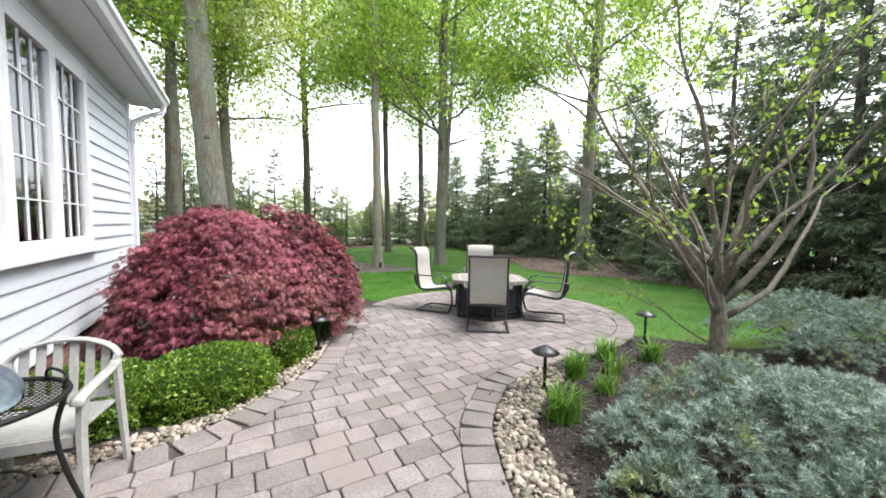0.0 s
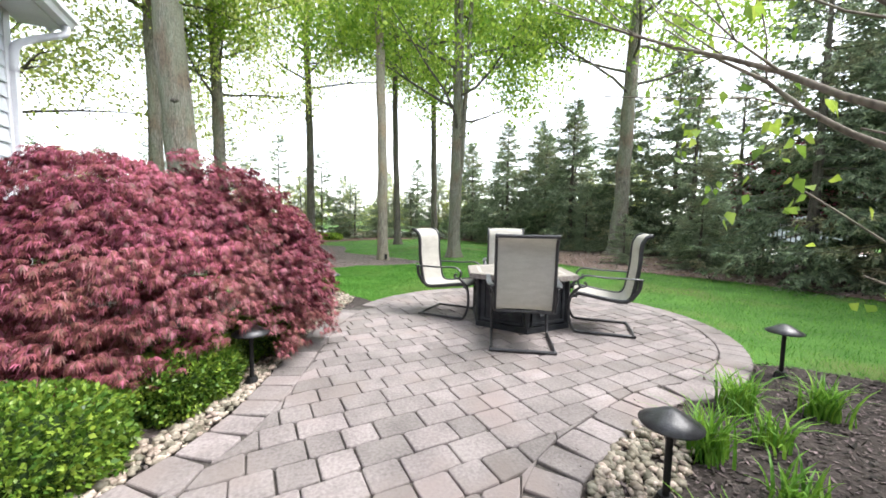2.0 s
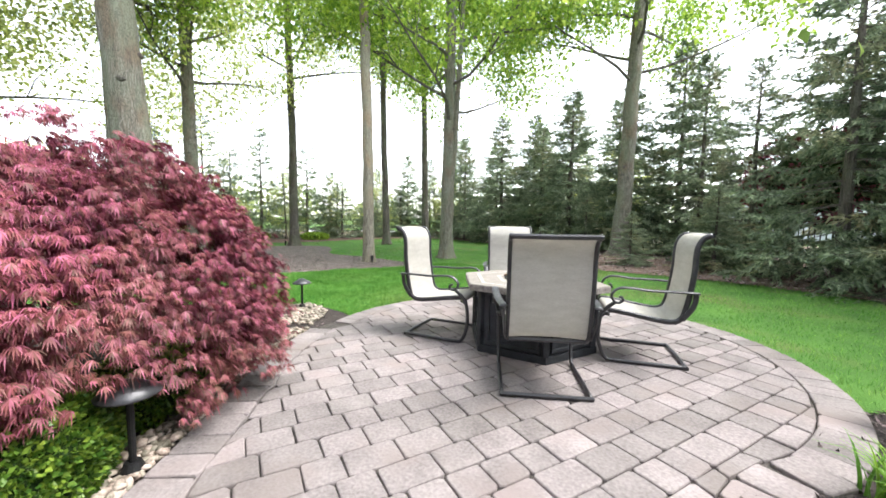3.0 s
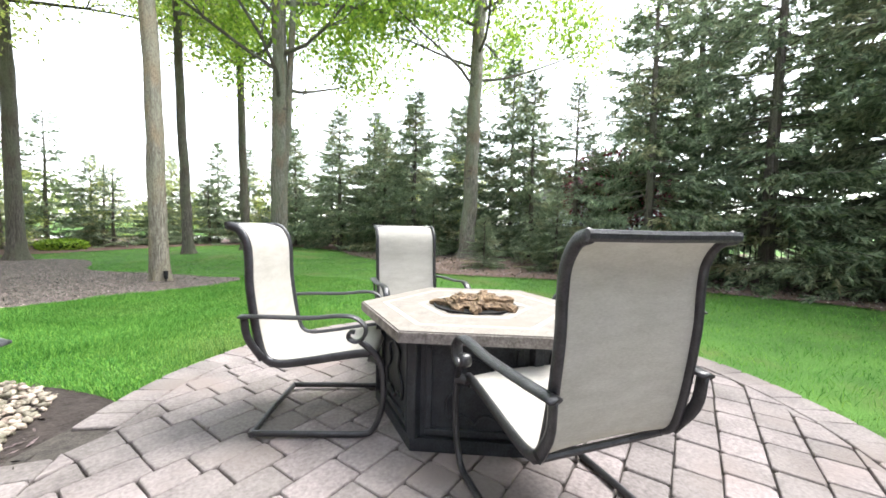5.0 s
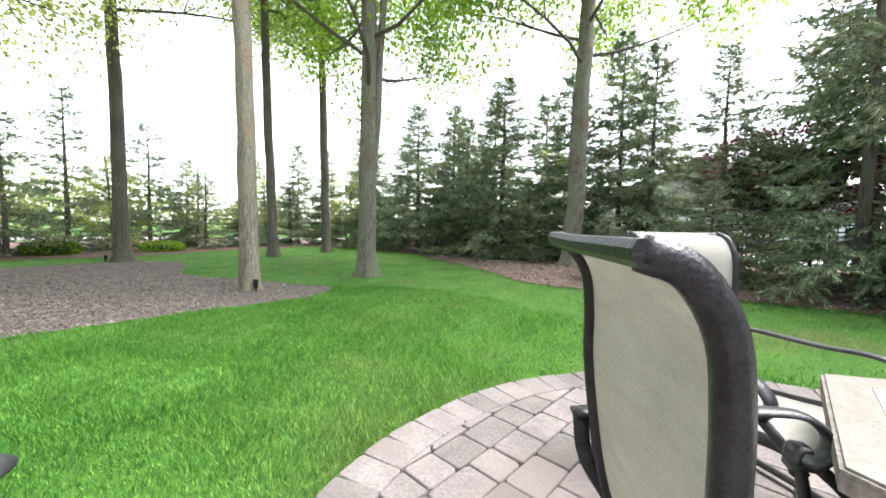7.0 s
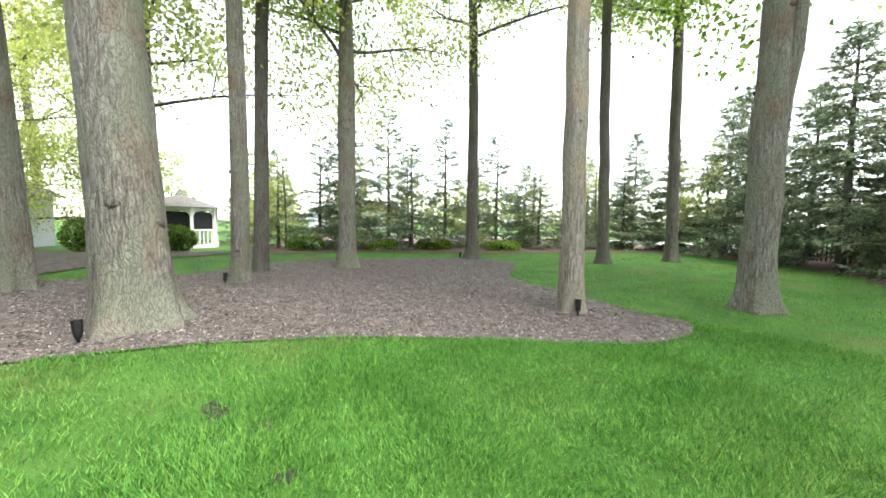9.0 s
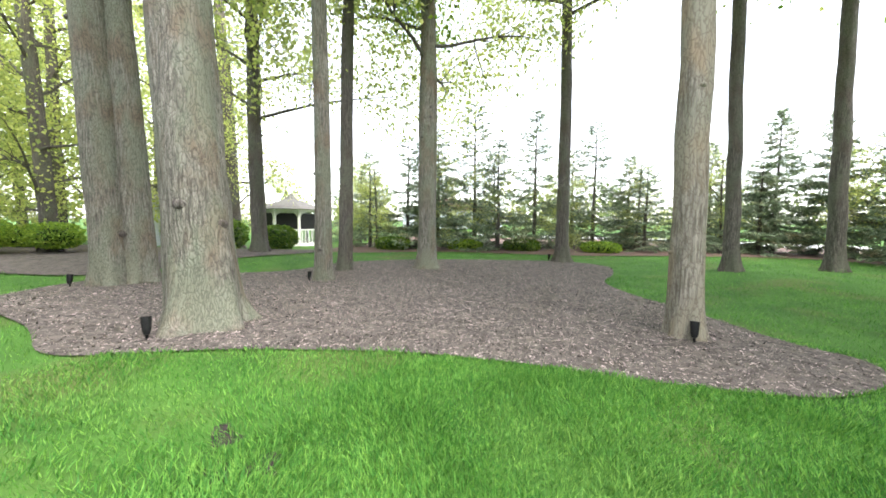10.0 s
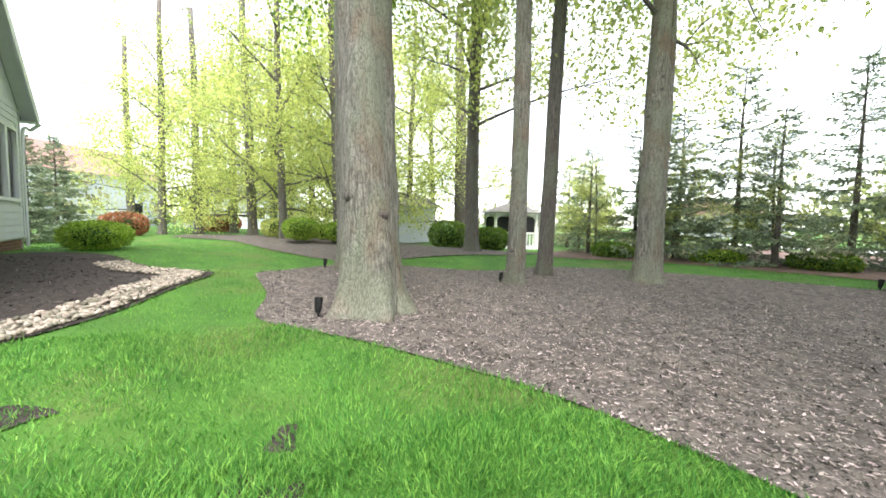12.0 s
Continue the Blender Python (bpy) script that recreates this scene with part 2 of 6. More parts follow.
# ---- the lie of the land ----
GROUND = [
    (4.1, 5.7, 0), (2.5, 3.5, 0), (2.5, 0.5, 0), (2.5, -3, 0), (0.8, 3.8, 0.02), (6, 3.2, 0), (6, 5, 0), (5, 7.6, -.03), (2.6, 7.4, -.03),
    (-0.5, 8, 0.02), (1.5, 10.0, -.2), (4.35, 13.4, -.2), (2.9, 13, -.1), (1.5, 17, -.2), (0, 20, -.15), (4.5, 19.5, 0), (5.6, 14.8, -.15),
    (10.8, 12.9, .05), (9, 8, 0), (9, 3, .05), (-2.7, 16.6, -.17), (-3.6, 14.2, -.24), (-.9, 10.4, 0), (-1.4, 9.5, -.06), (-5.2, 10.8, -.07),
    (-3.2, 8.6, .15), (-7, 6, .22)]
FAR = [(-8, 14, .1), (-15, 10, .2), (-16, 22.1, -.45), (-13, 20, -.3), (2, 30, 0), (20, 10, .1), (20, 25, .1), (-15, 30, .1), (10, -8, .05), (-25, -5, .3)]


def ground(x, y):
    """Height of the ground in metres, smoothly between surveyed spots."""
    s = w = 0.0
    for a, b, z in GROUND + FAR:
        k = 1 / ((x - a) ** 2 + (y - b) ** 2 + 0.6) ** 1.5
        s, w = s + k * z, w + k
    return s / w


# ---- small tools ----
def link(name, me, mat, parent=None, label="", smooth=False):
    me.materials.append(mat)
    if smooth:
        me.polygons.foreach_set("use_smooth", [True] * len(me.polygons))
    ob = new(name, me)
    ob.parent = parent
    return tagged(ob, label)


def part(name, bm, mat, parent=None, label="", smooth=False):
    me = bpy.data.meshes.new(name)
    bm.to_mesh(me)
    bm.free()
    return link(name, me, mat, parent, label, smooth)


def empty(name, m, label, category, group="", kind=""):
    ob = new(name)
    ob.empty_display_size = 0.1
    ob.matrix_world = m
    return tagged(ob, label, category, group, kind)


def box(bm, sx, sy, sz, m=None, bevel=0.0):
    """A block centred on m, with its edges rounded by bevel."""
    made = bmesh.ops.create_cube(bm, size=1.0, matrix=(m or Matrix()) @ Matrix.Diagonal((sx, sy, sz, 1)))
    if bevel:
        es = list({e for v in made["verts"] for e in v.link_edges})
        bmesh.ops.bevel(bm, geom=es, offset=bevel, segments=2, affect="EDGES", profile=0.6)
    return bm


def tube(bm, pts, radii, n=8, flat=1.0, up=None, caps=True):
    """A swept bar along pts; flat squeezes its section along the up side."""
    pts = [Vector(p) for p in pts]
    rings = []
    prev = None
    for i, p in enumerate(pts):
        d = (pts[min(i + 1, len(pts) - 1)] - pts[max(i - 1, 0)]).normalized()
        if up:
            a = d.cross(Vector(up))
        else:
            a = prev - d * prev.dot(d) if prev else d.cross(Vector((0.31, 0.95, 0.12)))
        a = a.normalized() if a.length > 1e-5 else d.orthogonal().normalized()
        prev = a
        b = d.cross(a).normalized()
        r = radii[i] if isinstance(radii, (list, tuple)) else radii
        rings.append([bm.verts.new(p + a * (math.cos(2 * math.pi * (k + .5) / n) * r) + b * (math.sin(2 * math.pi * (k + .5) / n) * r * flat)) for k in range(n)])
    for u, v in zip(rings, rings[1:]):
        for k in range(n):
            bm.faces.new((u[k], u[(k + 1) % n], v[(k + 1) % n], v[k]))
    if caps:
        bm.faces.new(rings[0][::-1])
        bm.faces.new(rings[-1])
    return bm


def spline(pts, steps=6):
    """Catmull-Rom through pts."""
    pts = [Vector(p) for p in pts]
    q = [pts[0] * 2 - pts[1]] + pts + [pts[-1] * 2 - pts[-2]]
    out = []
    for i in range(1, len(q) - 2):
        for k in range(steps):
            t = k / steps
            out.append(0.5 * (2 * q[i] + (q[i + 1] - q[i - 1]) * t + (2 * q[i - 1] - 5 * q[i] + 4 * q[i + 1] - q[i + 2]) * t * t
                              + (3 * q[i] - q[i - 1] - 3 * q[i + 1] + q[i + 2]) * t ** 3))
    return out + [pts[-1]]


def quads(name, v):
    """A mesh from an array of n x 4 x 3 corners."""
    n = len(v)
    me = bpy.data.meshes.new(name)
    me.vertices.add(4 * n)
    me.loops.add(4 * n)
    me.polygons.add(n)
    me.vertices.foreach_set("co", np.ascontiguousarray(v, dtype=np.float32).ravel())
    me.loops.foreach_set("vertex_index", np.arange(4 * n, dtype=np.int32))
    me.polygons.foreach_set("loop_start", np.arange(0, 4 * n, 4, dtype=np.int32))
    me.update(calc_edges=True)
    return me


def unit(a):
    return a / np.maximum(np.linalg.norm(a, axis=1, keepdims=True), 1e-9)


def leaves(base, along, side, length, width, sag=0.0, wide_at=0.45):
    """Kite-shaped leaves, each from its base along its way, folded a little along the midrib."""
    along, side = unit(along), unit(side)
    n = np.cross(along, side)
    L, W = np.asarray(length).reshape(-1, 1), np.asarray(width).reshape(-1, 1)
    mid = base + along * L * wide_at
    tip = base + along * L - np.array([[0, 0, 1.0]]) * L * sag
    return np.stack([base, mid + side * W / 2 + n * W * 0.15, tip, mid - side * W / 2 + n * W * 0.15], axis=1)


# ---- ground ----
def sheet(name, outline, mat, lift, label, category, cell=0.3, parent=None):
    """A flat-lying patch of ground cover inside a closed curve, draped on the land."""
    bm = bmesh.new()
    ring = [bm.verts.new((p.x, p.y, 0)) for p in outline]
    bmesh.ops.triangulate(bm, faces=[bm.faces.new(ring)])
    for _ in range(5):
        es = [e for e in bm.edges if e.calc_length() > cell * 2.2]
        if not es:
            break
        bmesh.ops.subdivide_edges(bm, edges=es, cuts=1)
        bmesh.ops.triangulate(bm, faces=bm.faces)
    for v in bm.verts:
        v.co.z = ground(v.co.x, v.co.y) + lift
    bmesh.ops.recalc_face_normals(bm, faces=bm.faces)
    if sum(f.normal.z for f in bm.faces) < 0:
        bmesh.ops.reverse_faces(bm, faces=bm.faces)
    return tagged(part(name, bm, mat, parent, smooth=True), label, category, kind="structure")


def closed(pts, steps=6):
    p = [Vector((*q, 0)) for q in pts]
    n = len(p)
    out = []
    for i in range(n):
        a, b, c, d = p[i - 1], p[i], p[(i + 1) % n], p[(i + 2) % n]
        for k in range(steps):
            t = k / steps
            out.append(0.5 * (2 * b + (c - a) * t + (2 * a - 5 * b + 4 * c - d) * t * t + (3 * b - a - 3 * c + d) * t ** 3))
    return out


def inside(poly, x, y):
    """Which of the points x, y lie within the closed curve."""
    x, y = np.asarray(x, float), np.asarray(y, float)
    hit = np.zeros(x.shape, bool)
    for a, b in zip(poly, poly[1:] + poly[:1]):
        if abs(a.y - b.y) < 1e-9:
            continue
        hit ^= ((a.y > y) != (b.y > y)) & (x < (b.x - a.x) * (y - a.y) / (b.y - a.y) + a.x)
    return hit


bm = bmesh.new()
xs = [-2500, -600, -150, -60] + [-40 + i * 1.5 for i in range(17)] + [-14 + i * 0.5 for i in range(57)] + [16 + i * 1.5 for i in range(17)] + [60, 150, 600, 2500]
ys = [-2500, -600, -150, -60] + [-40 + i * 1.5 for i in range(21)] + [-8 + i * 0.5 for i in range(69)] + [28 + i * 1.5 for i in range(17)] + [80, 150, 600, 2500]
grid = [[bm.verts.new((x, y, ground(x, y) - 0.015)) for x in xs] for y in ys]
for j in range(len(ys) - 1):
    for i in range(len(xs) - 1):
        bm.faces.new((grid[j][i], grid[j][i + 1], grid[j + 1][i + 1], grid[j + 1][i]))
tagged(part("ground", bm, M["lawn"], smooth=True), "green mown lawn over gently rolling ground", "lawn", kind="structure")

C0, PR = Vector((4.15, 5.72, 0)), 2.1  # the round patio
LEFT = [(-1.6, 2.3), (-0.3, 2.45), (0.68, 2.74), (0.99, 2.96), (1.22, 3.26), (1.5, 3.72), (1.64, 4.2), (1.75, 5.0), (1.86, 5.8), (2.1, 6.55)]
RIGHT = [(2.55, -4.0), (2.66, 0.5), (2.74, 1.7), (2.84, 2.29), (2.93, 2.58), (3.11, 2.87), (3.4, 3.2), (3.84, 3.5)]


def arc(a0, a1, r, n=40):
    return [C0 + Vector((math.cos(radians(a0 + (a1 - a0) * i / n)), math.sin(radians(a0 + (a1 - a0) * i / n)), 0)) * r for i in range(n + 1)]


left_edge = spline([(*p, 0) for p in LEFT], 8)
right_edge = spline([(*p, 0) for p in RIGHT], 8)
a_in = math.degrees(math.atan2(6.75 - C0.y, 2.3 - C0.x))
patio_edge = spline([(*p, 0) for p in RIGHT[:-1]] + arc(-88, a_in if a_in > 0 else a_in + 360, PR, 28), 4)
patio_line = patio_edge + left_edge[::-1] + [Vector((-1.6, -4, 0))]
pavement = sheet("pavement", patio_line, M["sand"], 0.012, "paver patio and path of tumbled grey-tan stones with dark joints", "patio", 0.5)

BED = closed([(-1.46, 9.44), (-0.82, 9.82), (-0.04, 10.5), (0.8, 11.2), (1.7, 11.55), (2.8, 11.77), (3.7, 12.15), (4.25, 12.9), (4.3, 13.5), (3.75, 13.8),
              (2.85, 14.8), (2.3, 15.5), (1.62, 16.9), (1.6, 18.2), (1.3, 19.4), (0.2, 20.1), (-1.2, 19.6), (-2.9, 18.7), (-4.3, 17.6), (-5.1, 16.0), (-5.0, 14.2),
              (-5.3, 12.6), (-6.0, 11.6), (-5.9, 10.6), (-5.0, 9.65), (-3.7, 9.3), (-2.4, 9.5)])
sheet("mulch_bed", BED, M["mulch"], 0.004, "broad island bed of weathered brown bark mulch", "mulch bed", 0.4)
SIDE_BED = closed([(3.75, 3.65), (4.4, 3.85), (5.1, 4.1), (5.75, 4.05), (6.5, 3.45), (7.6, 3.4), (8.6, 3.0), (8.9, 1.0), (8.0, -1.5), (5, -3.5), (2.5, -3.6), (2.5, 0), (2.6, 1.7), (2.75, 2.4), (3.15, 3.15)])
sheet("planting_bed", SIDE_BED, M["dark_mulch"], 0.004, "planting bed of dark shredded mulch beside the path", "mulch bed", 0.4)
HOUSE_BED = closed([(1.65, 3.75), (1.9, 5.0), (2.0, 5.9), (2.3, 6.6), (2.5, 7.0), (1.9, 7.75), (1.0, 7.6), (-0.5, 7.75), (-2.0, 8.3), (-3.5, 8.75), (-4.1, 8.5), (-4.6, 7.9), (-5.4, 7.3), (-6.6, 6.2),
                    (-6.5, 4.5), (-1.2, 2.3), (0.7, 2.65), (1.25, 3.15)])
sheet("foundation_bed", HOUSE_BED, M["dark_mulch"], 0.003, "dark mulched foundation bed along the house wall", "mulch bed", 0.4)
WOOD_BED = closed([(6.9, 24.5), (9.1, 20), (8.75, 17), (8.6, 15.3), (8.15, 12.9), (7.85, 11.5), (8.1, 10.4), (8.6, 9.5), (9.5, 8.2), (10.2, 6.3), (10.5, 4.3), (9.6, 3.7), (8.9, 2.2), (9.6, 0.0), (10, -6), (22, -6), (22, 30), (-8, 32),
                   (-12, 24), (-9.5, 19), (-7.2, 17.6), (-5, 20.4), (-2.4, 21.5), (0, 22.2), (3.1, 23.6)])
sheet("conifer_bed", WOOD_BED, M["red_mulch"], 0.006, "brown needle litter beneath the row of conifers", "mulch bed", 0.8)
FAR_BED = closed([(-6.6, 11.0), (-6.6, 13.0), (-7.2, 16.6), (-9, 18.5), (-13, 18), (-14, 14), (-16.5, 9.5), (-20, 6), (-17, 5), (-12.5, 8.0), (-9, 9.4)])
sheet("far_bed", FAR_BED, M["mulch"], 0.012, "mulched shrub border at the far side of the lawn", "mulch bed", 0.8)

# ---- the house wing ----
YAW = 14.5  # the wing is turned against the path
K1 = Vector((-0.98, 6.2, 0))
HOUSE = Matrix.Translation(K1) @ Matrix.Rotation(radians(YAW), 4, "Z")  # x: out of the east wall, y: along it to its north corner
WID, EAVE, BACK = 8.3, 3.3, -11.0


def house_empty(name, m, label, category):
    return empty(name, HOUSE @ m, label, category, kind="structure")


def wall_slab(name, x0, x1, y0, y1, z0, z1, holes, along, label):
    """A plain wall with openings cut through it; holes are (from, to, low, high) along the wall."""
    bm = bmesh.new()
    lo, hi = (y0, y1) if along == "y" else (x0, x1)
    cuts = sorted({lo, hi, *[h[0] for h in holes], *[h[1] for h in holes]})
    for a, b in zip(cuts, cuts[1:]):
        zs = [(z0, z1)]
        for h in holes:
            if h[0] <= a + 1e-6 and h[1] >= b - 1e-6:
                zs = [(z0, h[2]), (h[3], z1)]
        for q0, q1 in zs:
            if along == "y":
                box(bm, x1 - x0, b - a, q1 - q0, pose((x0 + x1) / 2, (a + b) / 2, (q0 + q1) / 2))
            else:
                box(bm, b - a, y1 - y0, q1 - q0, pose((a + b) / 2, (y0 + y1) / 2, (q0 + q1) / 2))
    ob = part(name, bm, M["siding"], None)
    ob.matrix_world = HOUSE
    return tagged(ob, label, "wall", kind="structure")


WZ0, WZ1 = 1.21, 2.82
EAST_HOLES = [(-4.62, -1.72, WZ0, WZ1)]
NORTH_HOLES = [(-7.9, -4.9, WZ0, WZ1), (-3.4, -0.9, WZ0, WZ1)]
wall_east = wall_slab("wall_east", -0.16, 0, BACK, 0, 0.4, EAVE, EAST_HOLES, "y", "white clapboard house wall with a bank of windows")
wall_north = wall_slab("wall_north", -WID, -0.16, -0.16, 0, 0.4, EAVE, NORTH_HOLES, "x", "white clapboard gable wall of the house")
wall_west = wall_slab("wall_west", -WID, -WID + 0.16, BACK, -0.16, 0.4, EAVE, [], "y", "white clapboard west wall of the house")
wall_south = wall_slab("wall_south", -WID, -0.16, BACK, BACK + 0.16, 0.4, EAVE, [], "x", "plain closing wall of the house")
# plain box of room surfaces, their dimness put into the colour
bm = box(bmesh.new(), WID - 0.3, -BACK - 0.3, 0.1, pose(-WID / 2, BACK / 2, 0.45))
tagged(part("floor", bm, M["interior"]), "floor inside the house, coloured dark for a dim room", "floor", kind="structure").matrix_world = HOUSE
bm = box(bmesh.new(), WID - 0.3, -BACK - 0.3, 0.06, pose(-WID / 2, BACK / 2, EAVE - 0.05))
tagged(part("ceiling", bm, M["interior"]), "ceiling inside the house, coloured dark for a dim room", "ceiling", kind="structure").matrix_world = HOUSE
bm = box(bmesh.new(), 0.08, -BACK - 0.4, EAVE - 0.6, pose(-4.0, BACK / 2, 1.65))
tagged(part("wall_inner", bm, M["interior"]), "added inner wall behind the windows, coloured dark for a dim room", "wall", kind="structure").matrix_world = HOUSE
# unseen wall added to shade the start of the path; height set for that
bm = box(bmesh.new(), 9.0, 0.2, 4.3, pose(4.52, -8.3, 2.15))
tagged(part("wall_shade", bm, M["siding"]), "plain white wall added out of view behind the path to shade its start", "wall", kind="structure").matrix_world = HOUSE
# foundation of brick
bm = bmesh.new()
box(bm, 0.14, -BACK, 0.7, pose(-0.10, BACK / 2, 0.06))
box(bm, WID - 0.2, 0.14, 0.7, pose(-WID / 2 - 0.1, -0.10, 0.06))
foundation = part("foundation", bm, M["mortar"])
foundation.matrix_world = HOUSE
tagged(foundation, "low brick foundation under white siding", "foundation", kind="structure")
# gable
bm = bmesh.new()
RIDGE = 3.5
for y in (0.0, -0.16):
    bm.verts.new((-WID, y, EAVE)), bm.verts.new((0, y, EAVE)), bm.verts.new((-WID / 2, y, EAVE + RIDGE))
bm.verts.ensure_lookup_table()
v = bm.verts
for f in ((0, 1, 2), (5, 4, 3), (0, 3, 4, 1), (1, 4, 5, 2), (2, 5, 3, 0)):
    bm.faces.new([v[i] for i in f])
gable = part("wall_gable", bm, M["siding"])
gable.matrix_world = HOUSE
tagged(gable, "white clapboard gable under the roof", "wall", kind="structure")


def roof_half(side):
    bm = bmesh.new()
    run = WID / 2 + 0.3
    slope = RIDGE / (WID / 2)
    for y in (0.25, BACK - 0.3):
        for d in (0.0, 0.16):
            bm.verts.new((-WID / 2, y, EAVE + RIDGE + 0.06 + d))
            bm.verts.new((-WID / 2 + side * run, y, EAVE + RIDGE + 0.06 + d - slope * run))
    bm.verts.ensure_lookup_table()
    v = bm.verts
    for f in ((0, 1, 3, 2), (4, 6, 7, 5), (0, 4, 5, 1), (2, 3, 7, 6), (1, 5, 7, 3), (0, 2, 6, 4)):
        bm.faces.new([v[i] for i in f])
    bmesh.ops.recalc_face_normals(bm, faces=bm.faces)
    return bm


roof = house_empty("roof", Matrix(), "grey shingled gable roof with white trim", "roof")
part("roof_slope", roof_half(1), M["shingle"], roof)
part("roof_slope", roof_half(-1), M["shingle"], roof)
ex = 0.3
ez = EAVE + 0.06 - RIDGE / (WID / 2) * ex
for sgn, x in ((1, 0), (-1, -WID)):
    bm = box(bmesh.new(), ex, 0.55 - BACK, 0.025, pose(x + sgn * ex / 2, BACK / 2 - 0.03, ez - 0.03))
    part("soffit", bm, M["trim"], roof, "white soffit")
    bm = box(bmesh.new(), 0.025, 0.56 - BACK, 0.2, pose(x + sgn * (ex + 0.012), BACK / 2 - 0.02, ez + 0.06))
    part("fascia", bm, M["trim"], roof, "white fascia board")
    sl = math.degrees(math.atan2(RIDGE, WID / 2))
    bm = box(bmesh.new(), math.hypot(WID / 2 + ex, RIDGE * (1 + ex / (WID / 2))), 0.03, 0.22,
             pose(-WID / 2 + sgn * (WID / 2 + ex) / 2, 0.27, EAVE + 0.07 + RIDGE / 2 - (RIDGE / (WID / 2)) * ex / 2, 0, sgn * sl, 0))
    part("rake_board", bm, M["trim"], roof, "white rake board")
    bm = box(bmesh.new(), math.hypot(WID / 2 + ex, RIDGE * (1 + ex / (WID / 2))), 0.24, 0.02,
             pose(-WID / 2 + sgn * (WID / 2 + ex) / 2, 0.125, EAVE + 0.03 + RIDGE / 2 - (RIDGE / (WID / 2)) * ex / 2, 0, sgn * sl, 0))
    part("rake_soffit", bm, M["trim"], roof, "white soffit")
# gutter with its elbow and downspout at the north-east corner
gutter = house_empty("gutter", Matrix(), "white metal gutter with an elbow and a downspout at the house corner", "gutter")
bm = bmesh.new()
prof = [(0.0, 0.12), (0.0, 0.0), (0.08, 0.0), (0.10, 0.05), (0.125, 0.07), (0.125, 0.12), (0.115, 0.12), (0.115, 0.075), (0.09, 0.055), (0.075, 0.01), (0.01, 0.01), (0.01, 0.12)]
rings = [[bm.verts.new((ex + 0.026 + px, y, ez - 0.02 + pz)) for px, pz in prof] for y in (0.26, BACK - 0.3)]
for k in range(len(prof)):
    bm.faces.new((rings[0][k], rings[0][(k + 1) % 12], rings[1][(k + 1) % 12], rings[1][k]))
bm.faces.new(rings[0])
bmesh.ops.recalc_face_normals(bm, faces=bm.faces)
part("trough", bm, M["trim"], gutter)
bm = tube(bmesh.new(), spline([(ex + 0.07, 0.18, ez - 0.01), (ex + 0.07, 0.17, ez - 0.1), (ex - 0.05, 0.14, ez - 0.17), (0.14, 0.08, ez - 0.25), (0.06, 0.0, ez - 0.36), (0.05, -0.02, ez - 0.6)], 5), 0.04, 8, 0.75)
part("elbow", bm, M["trim"], gutter, smooth=True)
bm = tube(bmesh.new(), [(0.05, -0.02, ez - 0.6), (0.05, -0.02, 0.5), (0.05, -0.02, 0.12)], 0.04, 4, 0.75)
part("downspout", bm, M["trim"], gutter)
bm = tube(bmesh.new(), spline([(-WID - ex + 0.05, 0.3, ez - 0.02), (-WID - 0.2, 0.15, ez - 0.2), (-WID - 0.04, 0.04, ez - 0.4), (-WID - 0.04, 0.04, 0.2)], 4), 0.04, 6)
part("downspout", bm, M["trim"], gutter)
bm = bmesh.new()
box(bm, 0.11, 0.025, EAVE - 0.4, pose(-0.04, 0.014, (EAVE + 0.4) / 2))
box(bm, 0.025, 0.11, EAVE - 0.4, pose(0.014, -0.03, (EAVE + 0.4) / 2))
box(bm, 0.11, 0.025, EAVE - 0.4, pose(-WID + 0.05, 0.014, (EAVE + 0.4) / 2))
tagged(part("trim_corner", bm, M["trim"]), "white corner boards of the house", "trim", kind="structure").matrix_world = HOUSE


def window_bank(name, m, units, width, label):
    """A bank of tall casements side by side; local x along the wall, y outwards."""
    w = empty(name, m, label, "window", kind="structure")
    H = WZ1 - WZ0
    for i in range(units):
        cx = (i + 0.5) * width
        for px, sx, pz, sz in ((cx - width / 2 + 0.03, 0.06, H / 2, H), (cx + width / 2 - 0.03, 0.06, H / 2, H), (cx, width - 0.12, 0.04, 0.08), (cx, width - 0.12, H - 0.04, 0.08)):
            part("window_frame", box(bmesh.new(), sx, 0.11, sz, pose(px, 0.0, pz), 0.006), M["trim"], w)
        part("pane", box(bmesh.new(), width - 0.11, 0.008, H - 0.15, pose(cx, 0.015, H / 2)), M["glass"], w).visible_shadow = False
        for k in (1, 2):
            part("muntin", box(bmesh.new(), 0.011, 0.012, H - 0.18, pose(cx - (width - 0.18) / 2 + (width - 0.18) * k / 3, 0.026, H / 2)), M["trim"], w)
        for k in range(1, 5):
            part("muntin", box(bmesh.new(), width - 0.18, 0.011, 0.011, pose(cx, 0.0262, 0.09 + (H - 0.18) * k / 5)), M["trim"], w)
    W = units * width
    for px, sx, pz, sz in ((-0.05, 0.1, H / 2 + 0.05, H + 0.1), (W + 0.05, 0.1, H / 2 + 0.05, H + 0.1), (W / 2, W, H + 0.05, 0.1)):
        part("casing", box(bmesh.new(), sx, 0.035, sz, pose(px, 0.02, pz), 0.005), M["trim"], w)
    part("window_sill", box(bmesh.new(), W + 0.2, 0.07, 0.07, pose(W / 2, 0.036, -0.037), 0.01), M["trim"], w)
    return w


window_bank("window_1", HOUSE @ pose(0, -1.72, WZ0, 0, 0, -90), 4, 0.725, "bank of tall white casement windows with muntin bars")
window_bank("window_2", HOUSE @ pose(-4.9, 0, WZ0, 0, 0, 180), 4, 0.75, "bank of tall white windows in the gable wall")
